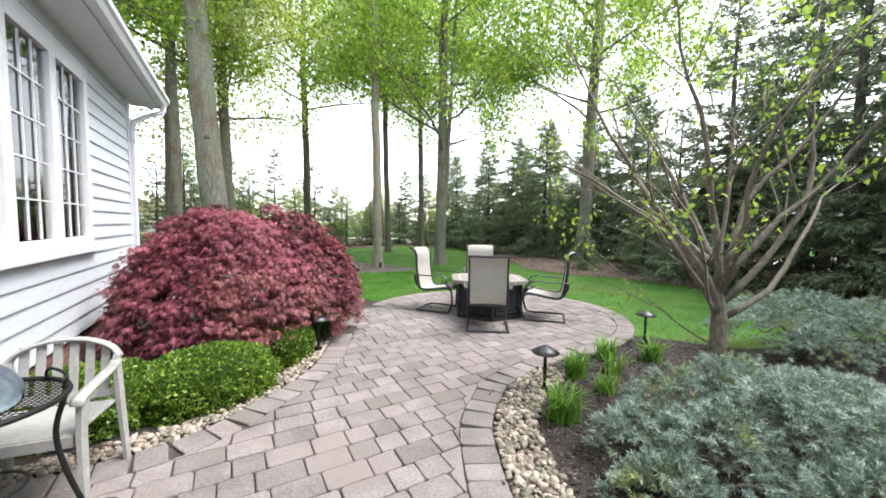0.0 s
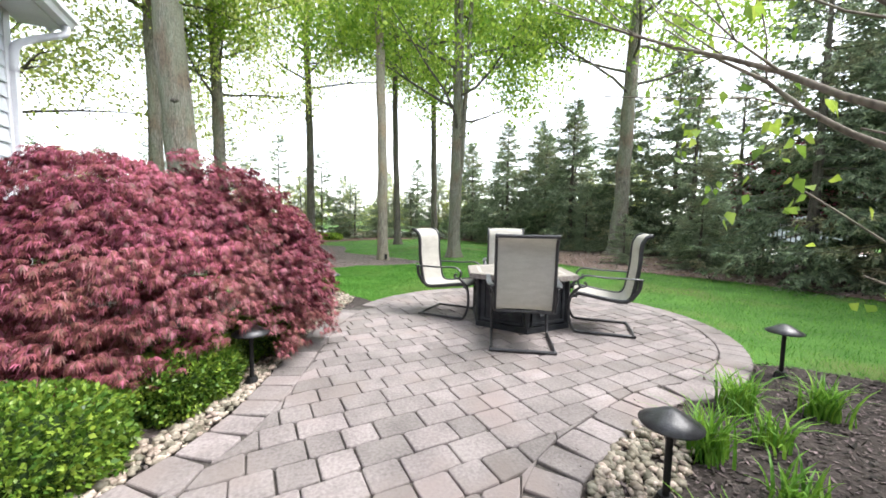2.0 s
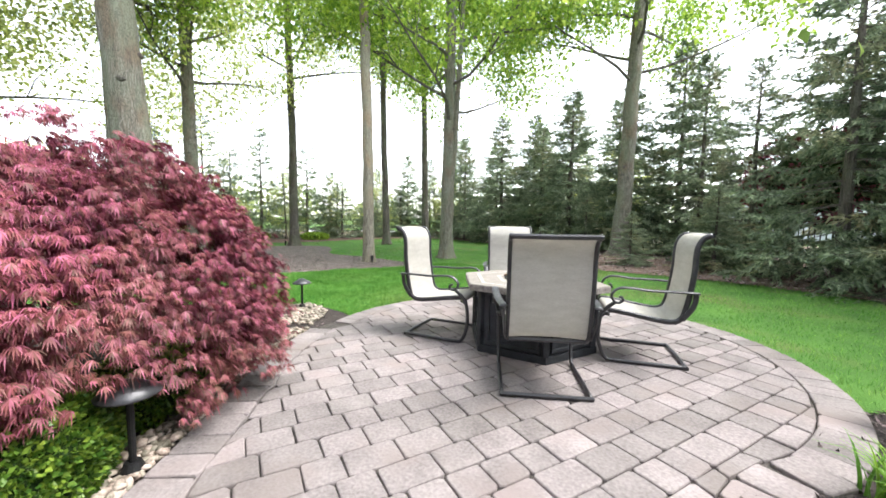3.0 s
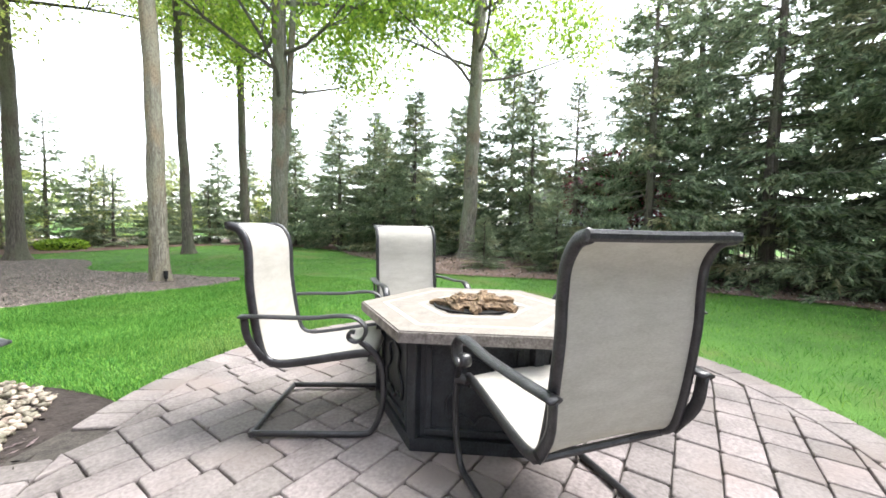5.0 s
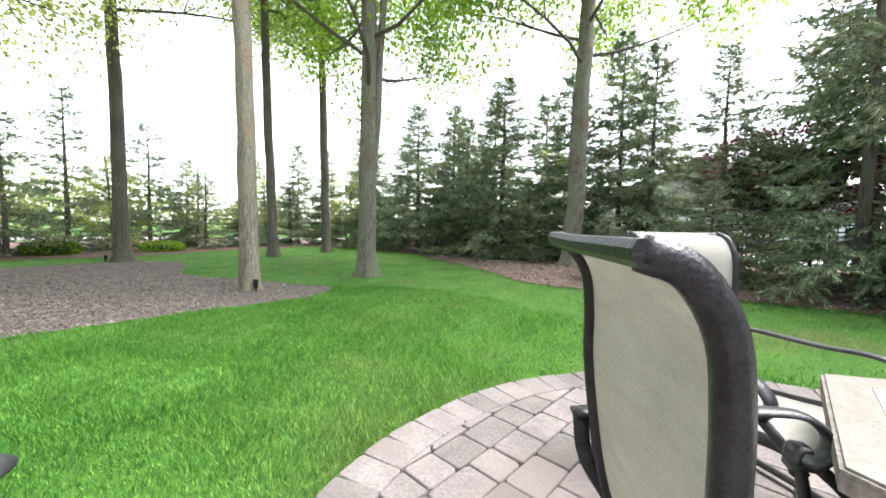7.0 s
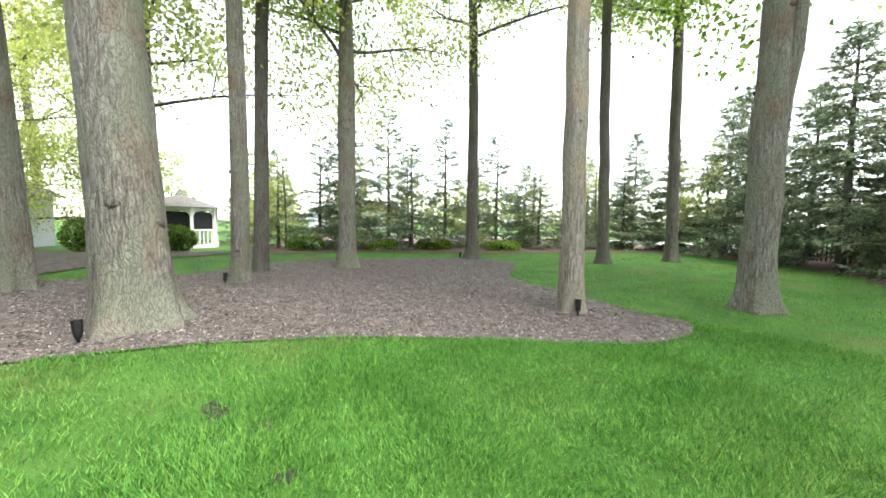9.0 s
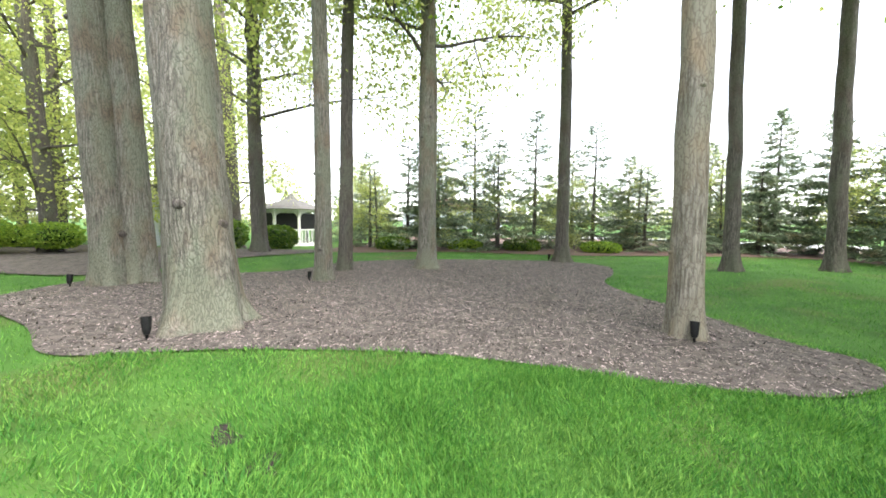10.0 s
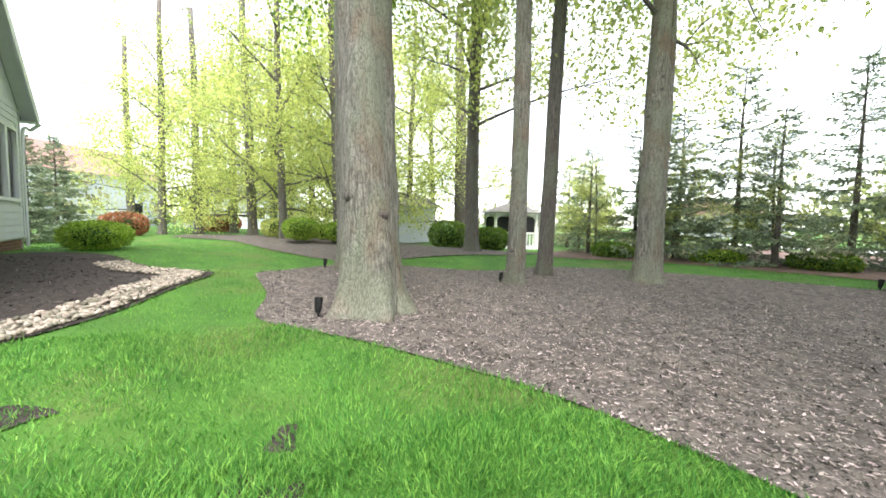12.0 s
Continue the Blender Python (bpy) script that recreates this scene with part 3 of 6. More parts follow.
window_bank("window_3", HOUSE @ pose(-0.9, 0, WZ0, 0, 0, 180), 3, 2.5 / 3, "bank of tall white windows in the gable wall")


# ---- trees ----
def trunk_mesh(h, r, flare=1.4, lean=(0, 0), seed=0, n=18, top=0.55, knots=0):
    """A tapered trunk with a fluted, flared foot, slight bends, swellings and shallow furrows."""
    bm = bmesh.new()
    near = r > 0.15
    if near:
        n = 44
        hs = [0.0, 0.04, 0.09, 0.15, 0.22, 0.3] + [0.4 + 0.13 * k for k in range(48)] + [6.8, 7.5, 8.3, 9.3, 10.5, 12.0, 13.5]
    else:
        hs = [0.0, 0.05, 0.12, 0.22, 0.4, 0.7, 1.1, 1.6, 2.2, 2.9, 3.7, 4.6, 5.6, 6.8, 8.2, 9.8, 11.5, 13.5]
    hs = [-0.1] + [z for z in hs if z < h] + [h]
    ph = seed * 1.7
    rings = []
    for z in hs:
        t, up = max(z, 0) / h, max(z, 0)
        rr = r * (1 - (1 - top) * t) * (1 + (flare - 1) * math.exp(-up / 0.22))
        rr *= 1 + 0.035 * noise.noise(Vector((ph * 3, 0.3, z * 1.9)))
        bend = 0.03 * noise.noise(Vector((ph, 5.1, z * 0.9))) * min(up, 1)
        cx, cy = lean[0] * z + 0.05 * math.sin(z * 0.8 + ph) * t + bend, lean[1] * z + 0.05 * math.cos(z * 0.7 + ph) * t - bend
        ring = []
        for k in range(n):
            a = 2 * math.pi * k / n
            ca, sa = math.cos(a), math.sin(a)
            w = 1 + 0.04 * math.sin(3 * a + ph + z * 0.3) + (0.15 * math.sin(5 * a + ph + 0.6 * math.sin(2 * a)) + 0.05 * math.sin(9 * a)) * math.exp(-up / 0.26)
            w += 0.09 * noise.noise(Vector((ca * 2, sa * 2, z * 1.3 + ph)))
            if near:
                w += 0.035 * noise.noise(Vector((ca * 7 + ph, sa * 7, z * 2.2))) + 0.022 * noise.noise(Vector((ca * 17, sa * 17 + ph, z * 5)))
            ring.append(bm.verts.new((cx + ca * rr * w, cy + sa * rr * w, z)))
        rings.append(ring)
    for u, v in zip(rings, rings[1:]):
        for k in range(n):
            bm.faces.new((u[k], u[(k + 1) % n], v[(k + 1) % n], v[k]))
    bm.faces.new(rings[-1])
    return bm


def branch_set(base_pts, seed, levels=2, spread=0.9, shrink=0.55):
    """Grows side branches from the given limbs (lists of points with radii). Returns all limbs and the twig points."""
    rr = random.Random(seed)
    limbs, tips, todo = [], [], [(pts, rad, 0) for pts, rad in base_pts]
    while todo:
        pts, rad, lev = todo.pop()
        limbs.append((pts, rad))
        L = sum((b - a).length for a, b in zip(pts, pts[1:]))
        if lev >= levels:
            tips += [p for p in pts[1:]]
            continue
        if lev >= 1:
            tips += pts[-2:]
        for k in range(3 + int(L * 1.5)):
            i = rr.randint(max(1, len(pts) // 3), len(pts) - 1)
            p, d = pts[i], (pts[i] - pts[i - 1]).normalized()
            side = Vector((rr.gauss(0, 1), rr.gauss(0, 1), rr.gauss(0.25, 0.6))).normalized()
            d2 = (d + side * spread).normalized()
            l2 = L * rr.uniform(shrink * 0.5, shrink)
            q = [p]
            for s in range(4):
                d2 = (d2 + Vector((rr.gauss(0, .18), rr.gauss(0, .18), rr.gauss(0.06, .12)))).normalized()
                q.append(q[-1] + d2 * l2 / 4)
            r0 = rad[i] * 0.55
            todo.append((q, [r0 * (1 - 0.2 * s) for s in range(5)], lev + 1))
    return limbs, tips


def limbs_mesh(limbs, n=5):
    bm = bmesh.new()
    for pts, rad in limbs:
        if max(rad) > 0.003:
            tube(bm, pts, [max(r, 0.004) for r in rad], n if rad[0] > 0.02 else 3)
    return bm


def crown_leaves(tips, per, size, spread, seed, sag=0.15):
    g = np.random.default_rng(seed)
    t = np.array([tuple(p) for p in tips])
    t = np.repeat(t, per, axis=0) + g.normal(size=(len(t) * per, 3)) * spread
    n = len(t)
    d = unit(g.normal(size=(n, 3)) + np.array([[0, 0, -0.35]]))
    s = unit(np.cross(d, g.normal(size=(n, 3))))
    L = g.uniform(0.6, 1.25, n) * size
    return quads("crown", leaves(t, d, s, L, L * 0.75, sag))


def crown_kit(seed, mat, bark, z0, z1, reach, size, per):
    """Limbs and leaves for one kind of tall tree, as two meshes that several trees share."""
    rr = random.Random(seed)
    base = []
    for k in range(16):
        z = z0 + (z1 - z0) * (k / 16) ** 1.1
        a = k * 2.4 + rr.uniform(-.3, .3)
        L = reach * (1.0 - 0.55 * (z - z0) / (z1 - z0)) * rr.uniform(0.7, 1.1)
        el = radians(rr.uniform(10, 40))
        p, d = Vector((0, 0, z)), Vector((math.cos(a) * math.cos(el), math.sin(a) * math.cos(el), math.sin(el)))
        pts = [p]
        for s in range(5):
            d = (d + Vector((rr.gauss(0, .12), rr.gauss(0, .12), rr.gauss(-0.02, .1)))).normalized()
            pts.append(pts[-1] + d * L / 5)
        base.append((pts, [0.055 * (1 - 0.16 * s) for s in range(6)]))
    limbs, tips = branch_set(base, seed, 2)
    a = bpy.data.meshes.new("branchwork")
    bm = limbs_mesh(limbs)
    bm.to_mesh(a)
    bm.free()
    a.materials.append(bark)
    b = crown_leaves(tips, per, size, 0.38, seed)
    b.materials.append(mat)
    return a, b


KITS = [crown_kit(3, M["leaf"], M["bark_dark"], 5.3, 12.0, 3.5, 0.125, 9), crown_kit(5, M["leaf"], M["bark_dark"], 5.7, 13.0, 4.6, 0.135, 10),
        crown_kit(8, M["leaf_yellow"], M["bark_dark"], 4.0, 11.0, 4.0, 0.12, 9), crown_kit(9, M["leaf_yellow"], M["bark_dark"], 1.8, 10.0, 3.2, 0.105, 7)]


def tall_tree(x, y, r, h, bark, kit, label, lean=(0, 0), flare=1.45, turn=0, scale=1.0, seed=0, knots=0, second=None, drop=0.0):
    t = empty("tree", pose(x, y, ground(x, y)), label, "tree", "trees of the garden")
    part("trunk", trunk_mesh(h, r, flare, lean, seed, knots=knots), bark, t, smooth=True)
    rr = random.Random(seed)
    for _ in range(knots):
        z, a = rr.uniform(0.6, 5), rr.uniform(0, 6.28)
        q = r * (1 - 0.45 * z / h)
        bm = bmesh.new()
        bmesh.ops.create_icosphere(bm, subdivisions=2, radius=1, matrix=Matrix.Translation((lean[0] * z + math.cos(a) * q * 0.94, lean[1] * z + math.sin(a) * q * 0.94, z))
                                   @ Matrix.Rotation(a, 4, "Z") @ Matrix.Diagonal((q * 0.2, q * 0.27, q * 0.2, 1)))
        for v in bm.verts:
            v.co += v.normal * 0.05 * q * noise.noise(v.co * 30)
        part("knot", bm, M["bark_dark"] if bark is not M["bark_pale"] else bark, t, "dark healed branch scar", smooth=True)
    if second:
        dx, dy, r2, ln, z0 = second
        o = part("trunk", trunk_mesh(h - z0, r2, 1.3 if z0 < 0.1 else 1.0, ln, seed + 5), bark, t, smooth=True)
        o.location = (dx, dy, z0)
    if kit is not None:
        for nm, me in zip(("branchwork", "crown"), kit):
            o = new(nm, me)
            o.parent = t
            o.matrix_basis = pose(lean[0] * 6, lean[1] * 6, drop, 0, 0, turn) @ Matrix.Diagonal((scale, scale, scale, 1))
    return t


GREY, DARK, PALE = M["bark"], M["bark_dark"], M["bark_pale"]
tall_tree(-1.22, 10.58, 0.31, 14, GREY, KITS[1], "massive grey-barked tree with a flared foot in mulch", (-0.052, -0.02), 1.45, 30, seed=1, knots=7, drop=1.2)
tall_tree(-5.3, 10.98, 0.28, 14, GREY, KITS[0], "old twin-stemmed tree with deeply furrowed grey bark", (-0.038, -0.02), 1.3, 200, seed=2, knots=3, second=(0.1, 0.36, 0.25, (-0.036, -0.015), 0.0), drop=1.0)
tall_tree(-3.45, 13.9, 0.175, 14, GREY, KITS[0], "slim straight grey tree rising from the mulch bed", (0, 0), 1.35, 90, seed=3, knots=4, drop=1.4)
tall_tree(-4.2, 15.2, 0.17, 14, DARK, KITS[0], "slim dark-barked tree leaning slightly in the bed", (0.02, 0.015), 1.3, 300, seed=4, knots=2, drop=2.0)
tall_tree(-2.6, 16.5, 0.215, 14, GREY, KITS[2], "tall tree with bare wood showing at its split foot", (-0.04, 0.05), 1.6, 120, seed=5, knots=4, second=(-0.2, 0.44, 0.17, (-0.04, 0.06), 0.0), drop=1.0)
tall_tree(-0.07, 20.1, 0.19, 14, DARK, KITS[2], "straight dark tree with a cone-shaped foot", (-0.012, 0), 1.8, 10, seed=6, drop=3.2)
tall_tree(2.93, 13.2, 0.16, 13, PALE, None, "pale weathered tree trunk with knots and peeling bark", (-0.018, 0.0), 1.2, 0, seed=7, knots=9)
tall_tree(3.9, 19.2, 0.155, 13, DARK, KITS[0], "slim dark tree standing in the lawn", (-0.025, 0), 1.5, 70, seed=8, knots=3, drop=2.5)
tall_tree(5.95, 20.7, 0.17, 13, DARK, KITS[1], "dark straight tree at the far edge of the lawn", (-0.02, 0), 1.5, 150, seed=9, knots=3, drop=1.5)
tall_tree(5.5, 14.5, 0.21, 14, GREY, KITS[1], "twin-stemmed maple with a flared pale foot in the lawn", (0.005, 0), 1.5, 250, seed=10, knots=3, second=(0.1, -0.03, 0.09, (0.045, -0.02), 1.4), drop=-1.3)
tall_tree(10.95, 13.0, 0.25, 14, GREY, KITS[1], "leaning grey-green tree before the conifers", (0.035, -0.01), 1.6, 190, seed=11, knots=3, drop=-0.3)
tall_tree(-8.05, 15.3, 0.22, 13, DARK, KITS[2], "dark tree with a crooked limb near the gazebo", (-0.02, 0.0), 1.5, 40, seed=12, knots=3)
for i, (x, y, r, k) in enumerate([(-14.5, 18.0, 0.34, 3), (-12.2, 11.6, 0.2, 3), (-13.8, 9.6, 0.16, 3), (-15.5, 12.5, 0.2, 3), (-17.5, 8.2, 0.22, 3), (-18.5, 11, 0.16, 3), (-21.5, 5.2, 0.22, 3), (-20.5, 3.8, 0.18, 3), (-22, 9, 0.2, 3), (-25, 6.5, 0.24, 3),
                                    (-19.5, 14.5, 0.2, 3), (-24, 13, 0.2, 3), (-28, 10, 0.22, 3), (-16.5, 15.8, 0.16, 3), (-30, 4, 0.25, 3), (-27, 0.5, 0.22, 3), (-21, 19, 0.2, 3)]):
    tall_tree(x, y, r, 12, DARK, KITS[k], "slender woodland tree in fresh yellow-green leaf", (R.uniform(-.03, .03), R.uniform(-.03, .03)), 1.3, R.uniform(0, 360), R.uniform(0.9, 1.2), seed=20 + i, drop=R.uniform(-1.0, 0.2) if k == 3 else -2.0)

for i, (x, y, s) in enumerate([(-1.2, 24.6, .38), (-3.8, 23.6, .42), (-6.4, 22.6, .4), (-8.8, 21.4, .38), (1.4, 26.4, .36), (4.4, 27.2, .4), (-11, 22.6, .42), (8.6, 26, .45), (-18, 23, .5), (-13.5, 25.5, .5), (13.6, 15.5, .4), (14.2, 21, .5)]):
    tall_tree(x, y, 0.05, 3.6, DARK, KITS[3], "thin understory sapling in yellow-green leaf", (R.uniform(-.05, .05), R.uniform(-.05, .05)), 1.2, R.uniform(0, 360), s, seed=60 + i, drop=-0.3)


# ---- conifers ----
def conifer_kit(seed, H, reach, whorl, per, mat_n, droop, sparse=1.0, size=0.13, low=0.25, bush=3, step=0.07, bare=0.15):
    rr = random.Random(seed)
    g = np.random.default_rng(seed)
    bm = bmesh.new()
    tube(bm, [(0, 0, -0.1), (0.02, 0, H * 0.3), (-0.02, 0.02, H * 0.7), (0, 0, H)], [0.016 * H, 0.012 * H, 0.006 * H, 0.01], 7)
    wood = bmesh.new()
    base, along = [], []
    z = low
    while z < H - 0.1:
        t = z / H
        for k in range(whorl):
            if rr.random() > sparse:
                continue
            a = rr.uniform(0, 6.283)
            L = reach * (1 - t) ** 0.8 * rr.uniform(0.65, 1.12) + 0.12
            lift = 0.45 * t - droop * (1 - t)
            p, pts = Vector((0, 0, z + rr.uniform(-.1, .1))), []
            for s in range(7):
                u = s / 6
                pts.append(p + Vector((math.cos(a + 0.15 * math.sin(s + a)) * L * u, math.sin(a + 0.15 * math.sin(s + a)) * L * u, L * (lift * u - 0.25 * u * u + 0.28 * u ** 3))))
            tube(wood, pts, [0.012 * (1 - 0.13 * s) + 0.002 for s in range(7)], 3, caps=False)
            m = max(5, int(per * L))
            for i in range(m):
                u = (bare + (1 - bare) * (i + rr.random()) / m) * 6
                j = min(int(u), 5)
                q = pts[j].lerp(pts[j + 1], u - j)
                d = (pts[j + 1] - pts[j]).normalized()
                sd = Vector((-d.y, d.x, 0)) * rr.choice((-1, 1))
                w = (d * 0.75 + sd * rr.uniform(0.2, 1.0) + Vector((0, 0, rr.uniform(-0.45, 0.2)))).normalized()
                tl = L * (1 - u / 6.6) * rr.uniform(0.25, 0.5) + 0.08
                for s in range(max(2, int(tl / step))):
                    c = q + w * (tl * s / max(2, int(tl / step))) + Vector((0, 0, -0.12 * (s * step) ** 1.2))
                    base.append(tuple(c))
                    along.append(tuple(w))
        z += 0.2 + 0.1 * (1 - t)
    base, along = np.repeat(np.array(base), bush, axis=0), np.repeat(np.array(along), bush, axis=0)
    n = len(base)
    d = unit(along + g.normal(size=(n, 3)) * 0.42)
    s = unit(np.cross(d, g.normal(size=(n, 3))))
    L = g.uniform(0.7, 1.3, n) * size
    me = quads("needles", leaves(base, d, s, L, L * 0.26, 0.15, 0.4))
    me.materials.append(mat_n)
    a = bpy.data.meshes.new("trunk")
    bm.to_mesh(a)
    bm.free()
    a.materials.append(M["bark_dark"])
    b = bpy.data.meshes.new("branchwork")
    wood.to_mesh(b)
    wood.free()
    b.materials.append(M["bark_dark"])
    return a, me, b, H


CON = [conifer_kit(31, 8.0, 2.7, 6, 7, M["spruce"], 0.25, size=0.15, low=0.5, bush=4), conifer_kit(37, 8.0, 2.5, 6, 7, M["spruce"], 0.4, size=0.15, low=0.6, bush=4), conifer_kit(41, 6.0, 1.9, 5, 8, M["spruce"], 0.1, 0.72, size=0.14),
       conifer_kit(43, 8.0, 2.6, 6, 8, M["spruce"], 0.3, 1.0, size=0.11, low=0.5, bush=5, step=0.06, bare=0.22)]


def conifer(x, y, h, kit, label, turn=0.0, wide=1.0):
    t = empty("conifer", pose(x, y, ground(x, y), 0, 0, turn), label, "conifer tree", "conifers along the boundary")
    s = h / kit[3]
    for nm, me in zip(("trunk", "foliage", "branchwork"), kit):
        o = tagged(new(nm, me), kind="" if nm == "trunk" else "stuff")
        o.parent = t
        o.matrix_basis = Matrix.Diagonal((s * wide, s * wide, s, 1))
    return t


FIRS = [(11.4, 7.6, 7.8, 3, 0.9), (12.4, 5.7, 9.0, 3, 1.0), (12.4, 3.7, 9.4, 3, 1.0), (11.6, 1.6, 9.0, 1, 1.1), (12.2, -1.0, 9.0, 0, 1.1), (12.4, 10.0, 5.2, 3, 1.1), (13.0, 12.0, 6.2, 1, 1.0), (12.4, 14.4, 6.0, 0, 1.1),
        (11.2, 16.4, 6.4, 1, 1.2), (11.0, 18.4, 5.4, 0, 1.1), (9.9, 20.6, 6.4, 1, 1.2), (8.8, 23.4, 5.8, 0, 1.0), (7.3, 26.4, 5.0, 0, 0.9), (14.2, 7.6, 9, 1, 1.2), (14.5, 4, 9.5, 0, 1.2), (14.5, -3, 9, 1, 1.2), (14.0, 17, 6.5, 1, 1.2),
        (5.4, 26.2, 3.4, 2, 1.5), (3.4, 26.0, 3.0, 1, 1.5), (1.8, 25.4, 3.4, 2, 1.5), (-0.2, 25.6, 5.4, 2, 1.1), (-2.4, 24.4, 6.0, 2, 1.0), (-3.4, 22.8, 4.6, 2, 1.2), (-4.8, 23.4, 6.4, 2, 1.0), (-6.2, 21.8, 5.4, 2, 1.2), (-7.6, 22.2, 5.0, 2, 1.2),
        (-9.4, 21.6, 4.6, 2, 1.2), (-14.5, 25, 5.5, 2, 1.2), (9.6, 10.9, 1.4, 3, 1.6), (10.6, 9.4, 2.0, 3, 1.5), (10.0, 19.0, 1.6, 1, 1.6), (-12.4, 2.6, 3.2, 0, 1.0), (-14.8, 2.2, 3.6, 0, 1.1), (12.6, 21.5, 6.5, 1, 1.2), (11.2, 24.5, 6.0, 0, 1.2), (5.9, 26.8, 5.2, 0, 1.0), (9.3, 26.2, 6.4, 1, 1.1), (4.0, 28.0, 4.4, 0, 1.0), (13.6, 13.4, 7.2, 0, 1.0), (13.2, 19.4, 7.0, 0, 1.0), (11.6, 20.4, 6.6, 1, 1.0), (1.0, 27.0, 4.0, 1, 1.2), (-6.9, 23.6, 5.6, 2, 1.3), (-1.2, 26.0, 4.4, 2, 1.4), (10.8, 14.6, 2.2, 1, 1.5)]
for i, (x, y, h, k, w) in enumerate(FIRS):
    conifer(x, y, h, CON[k], "dark green spruce with drooping layered branches" if k != 2 else "thin open hemlock with sparse airy branches", i * 67 % 360, w)


# ---- fire table and its four chairs ----
TZ = 0.575
table = empty("fire_table", pose(4.09, 5.67, 0.03, 0, 0, 16), "hexagonal stone-topped fire table with a dark panelled base", "fire table")


def hexagon(r, z):
    return [(r * math.cos(radians(60 * k)), r * math.sin(radians(60 * k)), z) for k in range(6)]


def ring_slab(bm, r0, r1, z0, z1):
    """A six-sided ring (or a full slab when r0 is 0)."""
    o0, o1 = [bm.verts.new(p) for p in hexagon(r1, z0)], [bm.verts.new(p) for p in hexagon(r1, z1)]
    if r0:
        i0, i1 = [bm.verts.new(p) for p in hexagon(r0, z0)], [bm.verts.new(p) for p in hexagon(r0, z1)]
    for k in range(6):
        j = (k + 1) % 6
        bm.faces.new((o0[k], o0[j], o1[j], o1[k]))
        if r0:
            bm.faces.new((i0[j], i0[k], i1[k], i1[j]))
            bm.faces.new((o1[k], o1[j], i1[j], i1[k]))
            bm.faces.new((o0[j], o0[k], i0[k], i0[j]))
    if not r0:
        bm.faces.new(o1)
        bm.faces.new(o0[::-1])
    return bm


part("top_edge", ring_slab(bmesh.new(), 0, 0.665, TZ - 0.05, TZ - 0.004), M["slate_edge"], table, "rough dark stone rim")
for r0, r1, mt in ((0.545, 0.655, "slate"), (0.505, 0.543, "inlay"), (0.335, 0.503, "slate"), (0.295, 0.333, "inlay"), (0.262, 0.293, "slate")):
    part("top_band", ring_slab(bmesh.new(), r0, r1, TZ - 0.004, TZ + 0.002), M[mt], table, "pale stone inlay" if mt == "inlay" else "")
bm = ring_slab(bmesh.new(), 0, 0.545, 0.05, TZ - 0.06)
part("base", bm, M["table_base"], table, "dark metal base")
part("plinth", ring_slab(bmesh.new(), 0.3, 0.575, 0.0, 0.06), M["table_base"], table)
for k in range(6):
    a = radians(60 * k)
    m = Matrix.Rotation(a, 4, "Z")
    bm = box(bmesh.new(), 0.05, 0.05, 0.5, m @ pose(0.545, 0, 0.3), 0.008)
    part("corner_post", bm, M["table_base"], table)
    m = Matrix.Rotation(a + radians(30), 4, "Z") @ pose(0.545 * math.cos(radians(30)), 0, 0)
    bm = bmesh.new()
    for y, sy, z, sz in ((0, 0.44, 0.09, 0.03), (0, 0.44, 0.5, 0.03), (-0.205, 0.03, 0.295, 0.38), (0.205, 0.03, 0.295, 0.38)):
        box(bm, 0.024, sy, sz, m @ pose(0.008, y, z), 0.006)
    part("panel_moulding", bm, M["table_base"], table)
    bm = bmesh.new()
    for sg in (-1, 1):
        tube(bm,
             [m @ p for p in spline([(0.006, 0, 0.13), (0.006, sg * 0.05, 0.17), (0.006, sg * 0.11, 0.16), (0.006, sg * 0.12, 0.24), (0.006, sg * 0.06, 0.31), (0.006, sg * 0.08, 0.39), (0.006, 0, 0.43)], 4)], 0.008, 6)
    part("panel_ornament", bm, M["table_base"], table, "raised scroll ornament", smooth=True)
bm = bmesh.new()
for r0, r1, z0, z1 in ((0.222, 0.236, TZ - 0.05, TZ + 0.012),):
    o = [[bm.verts.new((r * math.cos(2 * math.pi * k / 40), r * math.sin(2 * math.pi * k / 40), z)) for k in range(40)] for r, z in ((r0, z0), (r1, z0), (r1, z1), (r0, z1))]
    for i in range(4):
        for k in range(40):
            bm.faces.new((o[i][k], o[i][(k + 1) % 40], o[(i + 1) % 4][(k + 1) % 40], o[(i + 1) % 4][k]))
part("burner_ring", bm, M["black"], table, "black burner ring")
bm = bmesh.new()
bmesh.ops.create_circle(bm, cap_ends=True, segments=40, radius=0.224, matrix=pose(0, 0, TZ + 0.0035))
part("burner_pan", bm, M["black"], table)
rr = random.Random(4)
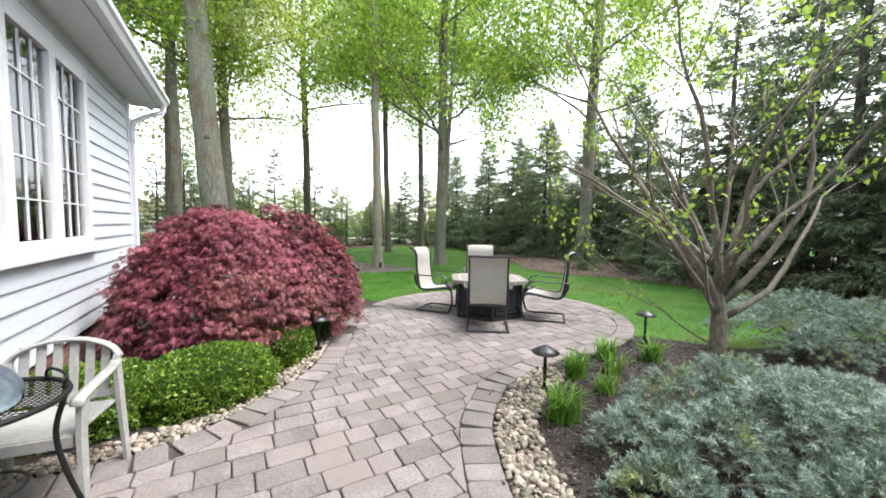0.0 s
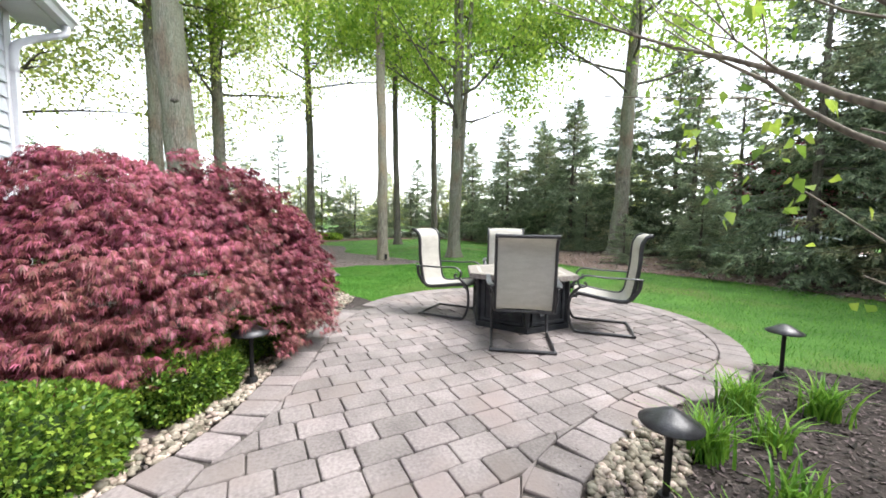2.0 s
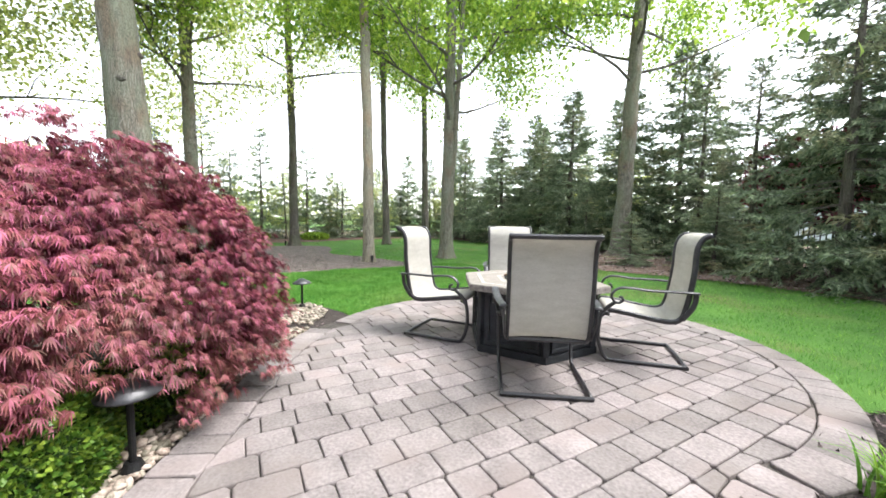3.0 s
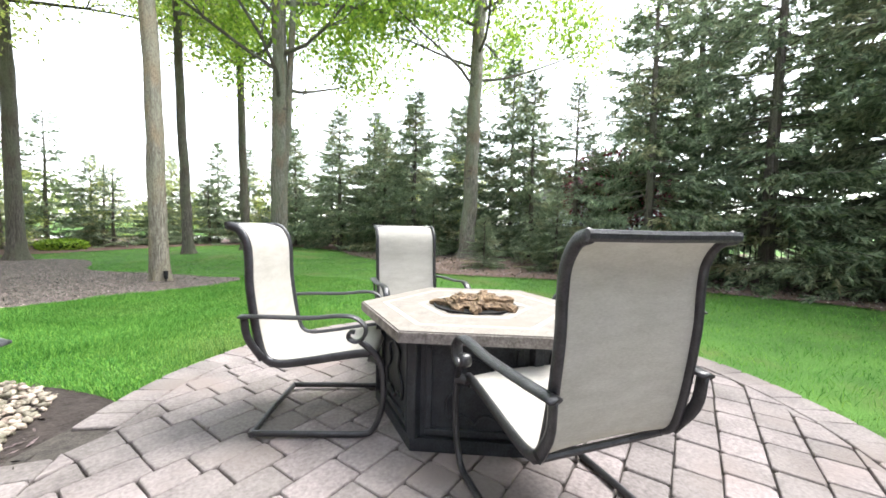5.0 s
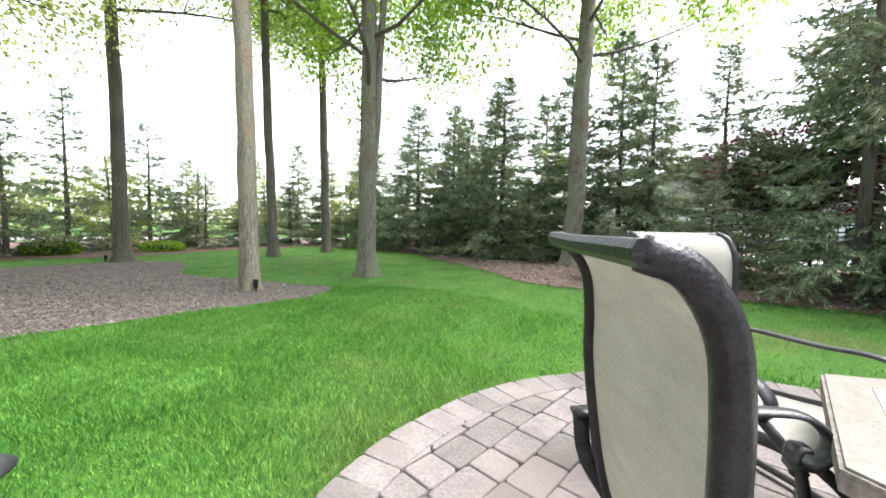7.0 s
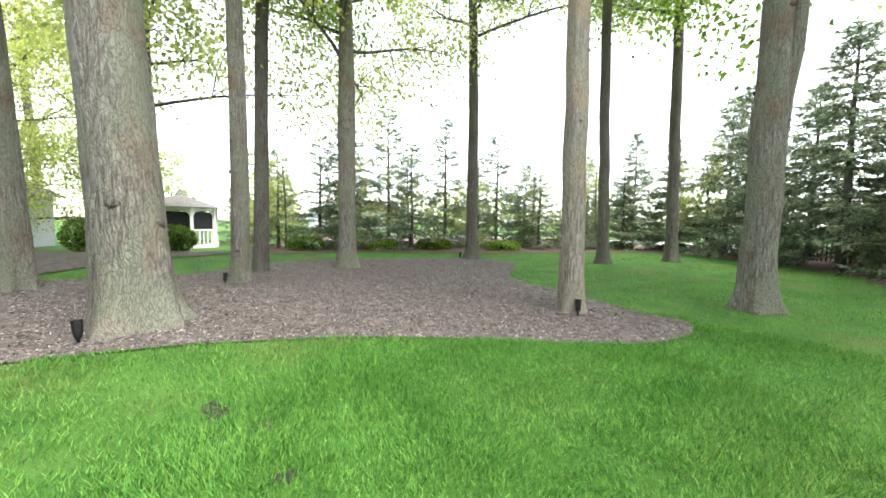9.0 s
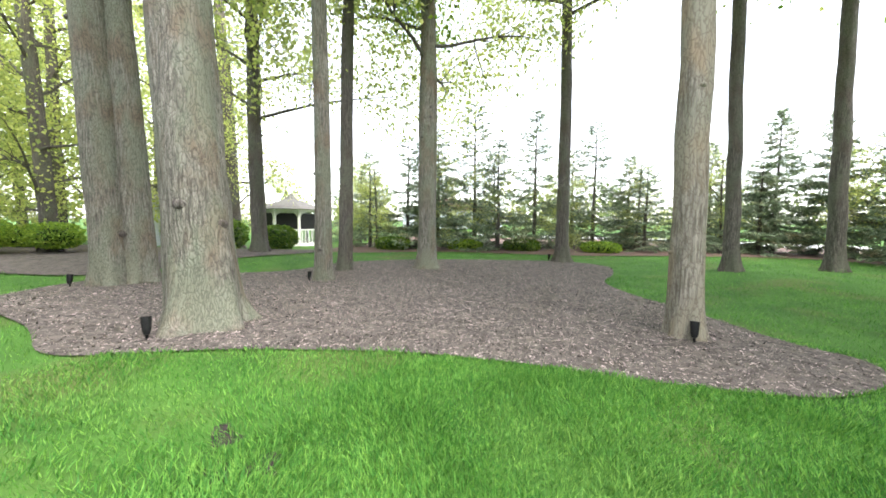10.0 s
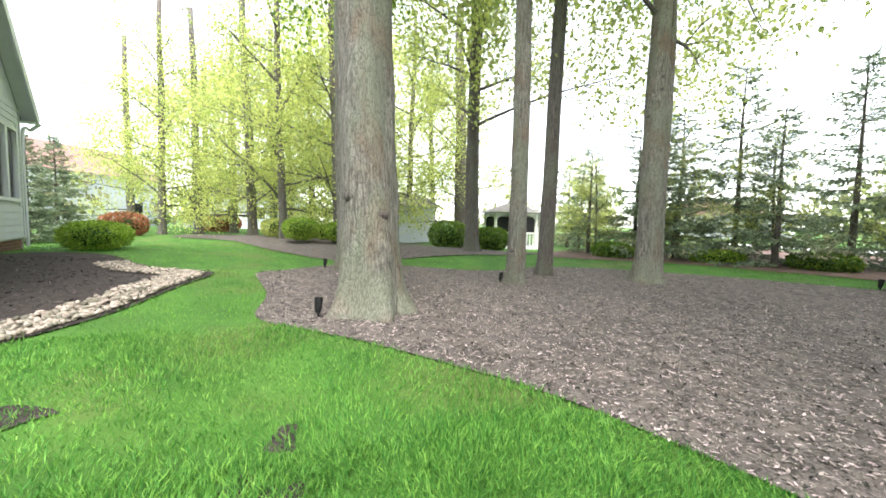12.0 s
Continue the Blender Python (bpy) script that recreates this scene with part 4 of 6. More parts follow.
for i in range(24):
    a0, q = i * 2.4, 0.19 * math.sqrt((i % 16 + 0.5) / 16)
    L, r = rr.uniform(0.08, 0.2), rr.uniform(0.016, 0.03)
    bm = tube(bmesh.new(), [(-L / 2, 0, 0), (-L * 0.3, rr.uniform(-.01, .01), 0.004), (-L * 0.1, rr.uniform(-.01, .01), 0), (L * 0.15, rr.uniform(-.01, .01), 0.004), (L * 0.35, 0, 0.002), (L / 2, 0, 0)],
              [r * 0.8, r * rr.uniform(0.8, 1.1), r, r * rr.uniform(0.8, 1.15), r * 0.95, r * 0.75], 7)
    for v in bm.verts:
        v.co += Vector((rr.uniform(-.005, .005), rr.uniform(-.006, .006), rr.uniform(-.006, .006)))
    log = part("ceramic_log", bm, M["log"], None)
    log.matrix_world = table.matrix_world @ pose(math.cos(a0) * q, math.sin(a0) * q, TZ + 0.015 + (0.028 if i >= 16 else 0), 0, rr.uniform(-8, 8), rr.uniform(0, 180))
    tagged(log, "charred brown ceramic log in the fire bowl", "log", "logs in the fire bowl")

PROFILE = [(0.285, 0.38), (0.262, 0.408), (0.13, 0.393), (-0.03, 0.366), (-0.165, 0.352), (-0.232, 0.382), (-0.262, 0.47), (-0.284, 0.60), (-0.3, 0.74), (-0.302, 0.84), (-0.312, 0.93), (-0.348, 0.992), (-0.396, 1.012)]


def sling_chair():
    c = empty("patio_chair", Matrix(), "high-backed spring patio chair with beige sling and dark scrolled metal frame", "chair", "chairs round the fire table")
    line = spline([(0, y, z) for y, z in PROFILE], 4)
    bm = bmesh.new()
    rows = []
    for i, p in enumerate(line):
        a, b = line[max(i - 1, 0)], line[min(i + 1, len(line) - 1)]
        nrm = Vector((0, -(b - a).z, (b - a).y)).normalized()
        rows.append([[bm.verts.new(Vector((x, p.y, p.z)) + nrm * (s - 0.012 * (1 - (x / 0.25) ** 2))) for x in (-0.24, -0.15, -0.05, 0.05, 0.15, 0.24)] for s in (0.002, -0.002)])
    for u, v in zip(rows, rows[1:]):
        for k in range(5):
            bm.faces.new((u[0][k], u[0][k + 1], v[0][k + 1], v[0][k]))
            bm.faces.new((u[1][k + 1], u[1][k], v[1][k], v[1][k + 1]))
    bmesh.ops.recalc_face_normals(bm, faces=bm.faces)
    part("sling", bm, M["sling"], c, "beige woven sling fabric", smooth=True)
    for sg in (-1, 1):
        bm = tube(bmesh.new(), [(sg * 0.25, p.y, p.z) for p in line], 0.021, 8, 0.65, up=(1, 0, 0))
        part("side_rail", bm, M["iron"], c, smooth=True)
        arm = spline([(sg * 0.275, -0.33, 0.585), (sg * 0.3, -0.2, 0.592), (sg * 0.312, 0.0, 0.592), (sg * 0.316, 0.13, 0.604), (sg * 0.314, 0.21, 0.597), (sg * 0.312, 0.258, 0.553), (sg * 0.31, 0.252, 0.507), (sg * 0.308, 0.215, 0.482),
                      (sg * 0.307, 0.18, 0.5), (sg * 0.306, 0.187, 0.527), (sg * 0.306, 0.207, 0.527)], 5)
        bm = tube(bmesh.new(), arm, 0.0095, 8, 2.7, up=(1, 0, 0))
        part("armrest", bm, M["iron"], c, "dark metal armrest ending in a scroll", smooth=True)
        bm = tube(bmesh.new(), spline([(sg * 0.275, -0.315, 0.583), (sg * 0.27, -0.3, 0.48), (sg * 0.26, -0.235, 0.375)], 4), 0.02, 8, 0.35, up=(1, 0, 0))
        part("arm_bracket", bm, M["iron"], c, smooth=True)
        leg = spline([(sg * 0.305, 0.235, 0.483), (sg * 0.292, 0.285, 0.435), (sg * 0.282, 0.322, 0.38), (sg * 0.28, 0.34, 0.28), (sg * 0.278, 0.335, 0.16), (sg * 0.275, 0.29, 0.04), (sg * 0.275, 0.22, 0.018), (sg * 0.275, 0.0, 0.018), (sg * 0.272, -0.28, 0.018)], 5)
        bm = tube(bmesh.new(), leg, 0.0155, 8, 0.85, up=(1, 0, 0))
        part("leg", bm, M["iron"], c, smooth=True)
        bm = tube(bmesh.new(), spline([(sg * 0.252, 0.28, 0.385), (sg * 0.27, 0.305, 0.388), (sg * 0.283, 0.322, 0.375)], 3), 0.022, 8)
        part("knuckle", bm, M["iron"], c, smooth=True)
    part("runner", tube(bmesh.new(), [(-0.285, -0.285, 0.016), (0, -0.29, 0.018), (0.285, -0.285, 0.016)], 0.0155, 8, 0.85), M["iron"], c)
    part("top_rail", tube(bmesh.new(), [(-0.262, -0.398, 1.012), (0, -0.4, 1.01), (0.262, -0.398, 1.012)], 0.016, 8, 0.7), M["iron"], c)
    part("stretcher", tube(bmesh.new(), [(-0.25, -0.2, 0.345), (0.25, -0.2, 0.345)], 0.013, 8), M["iron"], c)
    part("stretcher", tube(bmesh.new(), [(-0.25, 0.27, 0.375), (0.25, 0.27, 0.375)], 0.013, 8), M["iron"], c)
    return c


chair = sling_chair()
SEATS = [(3.396, 6.101, -37.9), (4.276, 6.489, -106.8), (3.787, 4.904, 69.9), (4.844, 5.199, 149.4)]
for i, (x, y, a) in enumerate(SEATS):
    m = pose(x, y, 0.03, 0, 0, a - 90)
    if i == 0:
        chair.matrix_world = m
    else:
        copy_thing(chair, m)

# ---- weeping red maple ----
MC = Vector((0.71, 5.03, 0))
maple = empty("japanese_maple", pose(MC.x, MC.y, ground(MC.x, MC.y)), "mounded weeping maple with lacy crimson leaves", "maple tree")
rr = random.Random(5)
base = []
for k in range(11):
    a = k * 0.571 + rr.uniform(-.2, .2)
    out = rr.uniform(0.85, 1.2)
    pts = spline([(0, 0, 0.35), (math.cos(a) * 0.25, math.sin(a) * 0.25, 0.8), (math.cos(a + .2) * out * 0.6, math.sin(a + .2) * out * 0.6, rr.uniform(1.15, 1.45)), (math.cos(a + .1) * out, math.sin(a + .1) * out, rr.uniform(0.8, 1.1)), (math.cos(a) * out * 1.08, math.sin(a) * out * 1.08, 0.5)], 3)
    base.append((pts, [0.035 * (1 - 0.07 * s) for s in range(len(pts))]))
limbs, tips = branch_set(base, 5, 2, 0.9, 0.45)
limbs = [q for q in limbs if all((p.x ** 2 + p.y ** 2) / 1.5 + (max(p.z - 0.4, 0) / 1.15) ** 2 < 1 and p.z > 0.25 for p in q[0])]
bm = limbs_mesh(limbs)
tube(bm, [(0, 0, -0.05), (0.03, 0.02, 0.2), (0, 0, 0.4)], [0.08, 0.065, 0.06], 9)
part("trunk", bm, M["bark_smooth"], maple, smooth=True)


def maple_foliage(n_fan, per_fan, per):
    """Cascading fans of finely cut leaves, overlapping like shingles over a dome, with shaded bays between them."""
    g = np.random.default_rng(77)
    k = np.arange(n_fan) + 0.5
    u0 = k * 2.39996 + g.normal(size=n_fan) * 0.1
    el0 = np.arcsin(np.clip(1.0 - 1.12 * k / n_fan + g.normal(size=n_fan) * 0.03, -0.14, 1.0))
    lump = (1 + 0.09 * np.sin(3 * u0 + 1) + 0.05 * np.sin(5 * u0 + 0.5)) * (1 + np.clip(g.normal(size=n_fan), -1.5, 1.2) * 0.045)
    keep = (el0 > 0.2) | (np.sin(u0 * 3 + 0.6) > -0.3)
    u0, el0, lump = u0[keep], el0[keep], lump[keep]
    m = len(u0)
    run = g.uniform(-0.06, 0.3, (m, per_fan))
    wide = g.normal(size=(m, per_fan)) * 0.13 * (1 - run * 1.2)
    el = el0[:, None] - run / 1.25 + 0.03
    u = u0[:, None] + wide / (1.3 * np.maximum(np.cos(el0), 0.25))[:, None]
    rad = lump[:, None] * (1 + 0.12 * run - 0.5 * np.abs(wide) * np.abs(wide) - np.abs(g.normal(size=(m, per_fan))) * 0.025)
    x, y = np.cos(u) * np.cos(el) * 1.15 * rad, np.sin(u) * np.cos(el) * 1.15 * rad
    z = 0.42 + np.sin(el) * 1.1 * rad - 0.5 * run * run
    c = np.stack([x, y, z], axis=2).reshape(-1, 3)
    uu = u.reshape(-1)
    ok = c[:, 2] > 0.16
    c, uu = c[ok], uu[ok]
    inner = c[: len(c) // 5] * np.array([[0.8, 0.8, 0.86]])
    c, uu = np.concatenate([c, inner]), np.concatenate([uu, uu[: len(inner)]])
    cc = np.repeat(c, per, axis=0)
    ow = np.repeat(np.stack([np.cos(uu), np.sin(uu), np.zeros_like(uu)], axis=1), per, axis=0)
    n = len(cc)
    leaf = cc + g.normal(size=(n, 3)) * np.array([[0.035, 0.035, 0.014]])
    axis = unit(ow * 0.85 + g.normal(size=(n, 3)) * 0.45 + np.array([[0, 0, -0.4]]))
    side = unit(np.cross(axis, np.array([[0, 0, 1.0]]) + g.normal(size=(n, 3)) * 0.25))
    out = []
    for ang in (-1.05, -0.62, -0.28, 0.0, 0.28, 0.62, 1.05):
        d = axis * math.cos(ang) + side * math.sin(ang)
        s = side * math.cos(ang) - axis * math.sin(ang)
        L = g.uniform(0.036, 0.062, n) * (1.0 - 0.25 * abs(ang))
        out.append(leaves(leaf, d, s, L, L * 0.14, 0.45, 0.5))
    return quads("foliage", np.concatenate(out))


link("foliage", maple_foliage(330, 15, 10), M["maple"], maple)


# ---- clipped box, blue pines, lilies ----
def boxwood(x, y, rx, ry, h, turn, n, label="clipped low boxwood bush with bright green leaves", name="boxwood_bush", mat="box", size=0.029, z0=0.0):
    t = empty(name, pose(x, y, ground(x, y) + z0, 0, 0, turn), label, "bush", "bushes of the garden")
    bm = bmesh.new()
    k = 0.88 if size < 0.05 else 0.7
    # solid dark middle stands in for shade between the leaves
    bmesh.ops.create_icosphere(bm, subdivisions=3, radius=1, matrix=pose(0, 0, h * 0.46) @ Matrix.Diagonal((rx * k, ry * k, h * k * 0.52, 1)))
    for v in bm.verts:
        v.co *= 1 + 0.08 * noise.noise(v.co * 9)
    part("shade_core", bm, M["box_shade"], t)
    g = np.random.default_rng(int(abs(x * 97 + y * 31)) + n)
    d = unit(g.normal(size=(n, 3)))
    e = 2.6
    k = (np.abs(d[:, :1]) ** e + np.abs(d[:, 1:2]) ** e + np.abs(d[:, 2:]) ** e) ** (-1 / e)
    p = d * k * (1 - np.abs(g.normal(size=(n, 1))) * 0.09)
    bump = 1 + 0.07 * np.sin(p[:, :1] * 11 + p[:, 1:2] * 7) * np.cos(p[:, 2:] * 9)
    p = p * bump * np.array([[rx, ry, h * 0.5]]) + np.array([[0, 0, h * 0.5]])
    ax = unit(d + g.normal(size=(n, 3)) * 0.7 + np.array([[0, 0, 0.3]]))
    L = g.uniform(0.7, 1.3, n) * size
    link("foliage", quads("foliage", leaves(p, ax, np.cross(ax, g.normal(size=(n, 3))), L, L * 0.62, 0.05)), M[mat], t)
    return t


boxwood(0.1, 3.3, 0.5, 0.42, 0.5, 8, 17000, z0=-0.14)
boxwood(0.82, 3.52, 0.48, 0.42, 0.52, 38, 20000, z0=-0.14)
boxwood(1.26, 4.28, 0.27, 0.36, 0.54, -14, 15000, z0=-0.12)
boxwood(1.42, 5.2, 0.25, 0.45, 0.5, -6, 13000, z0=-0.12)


def blue_pine(name, x, y, label, mounds, stem, n_tuft, seed):
    """A dwarf blue conifer: leaning limbs that carry layered pads of needle tufts."""
    t = empty(name, pose(x, y, ground(x, y)), label, "conifer shrub")
    g, rr = np.random.default_rng(seed), random.Random(seed)
    bm = bmesh.new()
    tufts, ways = [], []
    for mx, my, mz, mr, mh in mounds:
        tube(bm, spline([(0, 0, 0), (mx * 0.4, my * 0.4, stem + mz * 0.2), (mx * 0.8, my * 0.8, mz * 0.75), (mx, my, mz)], 4), [0.015 - 0.0009 * i for i in range(13)], 6)
        for _ in range(int(n_tuft * mr * mr)):
            a, q = rr.uniform(0, 6.283), math.sqrt(rr.random())
            w = mr * q * (1 + 0.18 * math.sin(5 * a + mx * 7))
            z = mz + mh * (1 - q * q) * rr.uniform(0.8, 1.05) - 0.1 * q * q - rr.random() ** 3 * 0.16
            tufts.append((mx + math.cos(a) * w, my + math.sin(a) * w, max(z, 0.06)))
            ways.append((math.cos(a) * (0.35 + q), math.sin(a) * (0.35 + q), 0.55 - 0.4 * q))
    part("stem", bm, M["bark_smooth"], t, smooth=True)
    p, w = np.array(tufts), unit(np.array(ways))
    per = 48
    p2, w2 = np.repeat(p, per, axis=0), np.repeat(w, per, axis=0)
    n = len(p2)
    u = g.uniform(0, 1, (n, 1))
    d = unit(w2 * 0.75 + g.normal(size=(n, 3)) * 0.55)
    L = g.uniform(0.028, 0.046, n)
    link("foliage", quads("foliage", leaves(p2 + w2 * u * 0.06, d, np.cross(d, g.normal(size=(n, 3))), L, L * 0.12, 0.0, 0.4)), M["blue"], t)
    return t


blue_pine("blue_pine", 4.2, 1.57, "spreading dwarf blue pine with silvery needle tufts", [(-0.55, 0.38, 0.2, 0.27, 0.16), (-0.22, 0.5, 0.34, 0.27, 0.16), (0.12, 0.42, 0.44, 0.27, 0.16), (0.5, 0.45, 0.36, 0.3, 0.16), (-0.72, 0.02, 0.12, 0.27, 0.14), (-0.35, 0.1, 0.32, 0.27, 0.16),
          (0.05, 0.02, 0.5, 0.27, 0.14), (0.42, 0.02, 0.46, 0.3, 0.14), (-0.15, -0.4, 0.28, 0.3, 0.15), (0.28, -0.42, 0.34, 0.3, 0.15), (0.82, 0.2, 0.34, 0.3, 0.15), (0.85, -0.3, 0.3, 0.3, 0.15), (1.15, -0.1, 0.22, 0.28, 0.14)], 0.08, 2600, 3)
blue_pine("blue_pine", 6.65, 3.0, "low blue pine on a leaning bare stem", [(-0.45, 0.15, 0.42, 0.36, 0.18), (-0.1, 0.3, 0.5, 0.4, 0.2), (0.4, 0.2, 0.52, 0.45, 0.2), (0.9, -0.2, 0.48, 0.45, 0.2), (0.3, -0.35, 0.4, 0.42, 0.2), (1.3, 0.1, 0.4, 0.4, 0.2), (-0.2, -0.3, 0.3, 0.35, 0.16)], 0.3, 1500, 4)


def lily(x, y, h, n, seed):
    t = empty("daylily_clump", pose(x, y, ground(x, y)), "clump of arching bright green daylily leaves in mulch", "plant", "daylily clumps")
    rr = random.Random(seed)
    bm = bmesh.new()
    for _ in range(n):
        a, L, tw = rr.uniform(0, 6.283), h * rr.uniform(0.7, 1.25), rr.uniform(0.25, 1.15)
        b = Vector((rr.gauss(0, .045), rr.gauss(0, .045), 0))
        out, sd = Vector((math.cos(a), math.sin(a), 0)), Vector((-math.sin(a), math.cos(a), 0))
        prev = None
        for s in range(5):
            u = s / 4
            p = b + out * (L * tw * u * u * 0.75) + Vector((0, 0, L * (u - 0.32 * tw * u * u * u)))
            w = 0.008 * (1 - u ** 2 * 0.9)
            cur = (bm.verts.new(p - sd * w), bm.verts.new(p + out * w * 0.5), bm.verts.new(p + sd * w))
            if prev:
                bm.faces.new((prev[0], prev[1], cur[1], cur[0]))
                bm.faces.new((prev[1], prev[2], cur[2], cur[1]))
            prev = cur
    part("foliage", bm, M["lily"], t)


for i, (x, y, h, n) in enumerate([(3.46, 2.53, 0.3, 110), (4.02, 3.19, 0.3, 95), (4.63, 3.53, 0.29, 85), (5.08, 3.36, 0.27, 80), (4.46, 3.2, 0.24, 40), (4.08, 2.85, 0.2, 45)]):
    lily(x, y, h, n, 60 + i)

# ---- the sprawling ornamental tree beside the path ----
tree = empty("magnolia_tree", pose(4.52, 2.23, ground(4.52, 2.23)), "many-stemmed smooth-barked tree with sparse fresh leaves", "tree")
BOUGHS = [  # height, heading, rise, length, thickness, bend upward
    (0.8, 172, 82, 1.9, 0.044, 0.0), (1.12, 150, 40, 2.2, 0.03, -0.01), (0.78, -16, 36, 2.2, 0.03, 0.1), (0.9, -14, 46, 2.2, 0.034, 0.02), (1.0, -5, 62, 2.2, 0.034, 0.0), (0.95, 150, 66, 2.2, 0.036, 0.03),
    (0.58, 160, 26, 1.15, 0.012, 0.17), (0.75, 172, 58, 1.6, 0.026, -0.1), (1.0, 250, 56, 1.9, 0.028, 0.0), (0.9, 75, 48, 2.1, 0.03, 0.02), (1.05, 20, 68, 2.2, 0.032, 0.0), 
    (0.8, 178, 46, 1.7, 0.022, -0.08), (1.1, 100, 60, 2.3, 0.03, -0.02), (1.15, 128, 40, 2.3, 0.028, 0.0), (1.0, 45, 42, 2.1, 0.028, 0.0)]
rr = random.Random(12)
base = []
for z, az, el, L, r, up in BOUGHS:
    a, e = radians(az), radians(el)
    d, p = Vector((math.cos(a) * math.cos(e), math.sin(a) * math.cos(e), math.sin(e))), Vector((0, 0, z))
    pts = [p]
    for s in range(10):
        d = (d + Vector((rr.gauss(0, .14), rr.gauss(0, .14), up * 0.5 + rr.gauss(0, .09)))).normalized()
        pts.append(pts[-1] + d * L / 10)
    base.append((pts, [r * 0.8 * (1 - 0.085 * s) for s in range(11)]))
limbs, tips = branch_set(base, 12, 2, 0.8, 0.5)
bm = limbs_mesh(limbs, 8)
tube(bm, [(0, 0, -0.1), (0, 0, 0.05), (0.0, 0.0, 0.3), (0, 0, 0.55), (0.005, 0.005, 0.78), (-0.005, 0.01, 0.95), (-0.01, 0.01, 1.15)], [0.085, 0.066, 0.056, 0.053, 0.052, 0.038, 0.018], 14)
for v in bm.verts:
    v.co += v.normal * 0.012 * noise.noise(v.co * 9)
part("trunk", bm, M["bark_smooth"], tree, smooth=True)
pick = [p for p in tips if rr.random() < 0.15]
link("foliage", crown_leaves(pick, 9, 0.042, 0.06, 12, 0.3), M["leaf_lime"], tree)


# ---- path lights and spotlights ----
def path_light(x, y, h, cap, label):
    t = empty("path_light", pose(x, y, ground(x, y) + 0.01), label, "garden light", "path lights")
    part("post", tube(bmesh.new(), [(0, 0, -0.05), (0, 0, h)], 0.014, 10), M["black"], t)
    part("foot", tube(bmesh.new(), [(0, 0, 0), (0, 0, 0.05)], [0.05, 0.03], 12), M["black"], t)
    if cap:
        bm = bmesh.new()
        prof = [(0.018, h - 0.04), (0.025, h - 0.005), (0.115, h - 0.015), (0.118, h - 0.008), (0.07, h + 0.02), (0.03, h + 0.045), (0.0, h + 0.05)]
        rings = [[bm.verts.new((max(q, 0.001) * math.cos(2 * math.pi * k / 24), max(q, 0.001) * math.sin(2 * math.pi * k / 24), z)) for k in range(24)] for q, z in prof]
        for u, v in zip(rings, rings[1:]):
            for k in range(24):
                bm.faces.new((u[k], u[(k + 1) % 24], v[(k + 1) % 24], v[k]))
        part("cap", bm, M["iron"], t, "round metal cap", smooth=True)


path_light(3.56, 2.96, 0.365, True, "black path light with a round cap beside the pavers")
path_light(5.46, 3.88, 0.365, True, "black path light with a round cap near the lawn")
path_light(1.6, 4.43, 0.365, True, "black path light half hidden under the red maple")
path_light(1.88, 7.55, 0.33, True, "black path light among stones at the lawn edge")


def spotlight(x, y, turn):
    t = empty("spotlight", pose(x, y, ground(x, y) + 0.01, 0, 0, turn), "small black ground spotlight at the foot of a tree", "garden light", "spotlights")
    part("stake", tube(bmesh.new(), [(0, 0, -0.05), (0, 0, 0.05)], 0.012, 8), M["black"], t)
    part("head", tube(bmesh.new(), [(0, -0.015, 0.04), (0, 0.0, 0.08), (0, 0.03, 0.19)], [0.022, 0.035, 0.042], 12), M["black"], t)


for x, y, a in ((-1.12, 10.02, 70), (3.0, 12.98, 0), (-3.6, 13.65, 20), (-5.4, 10.47, 60), (-0.45, 20.0, 0)):
    spotlight(x, y, a)


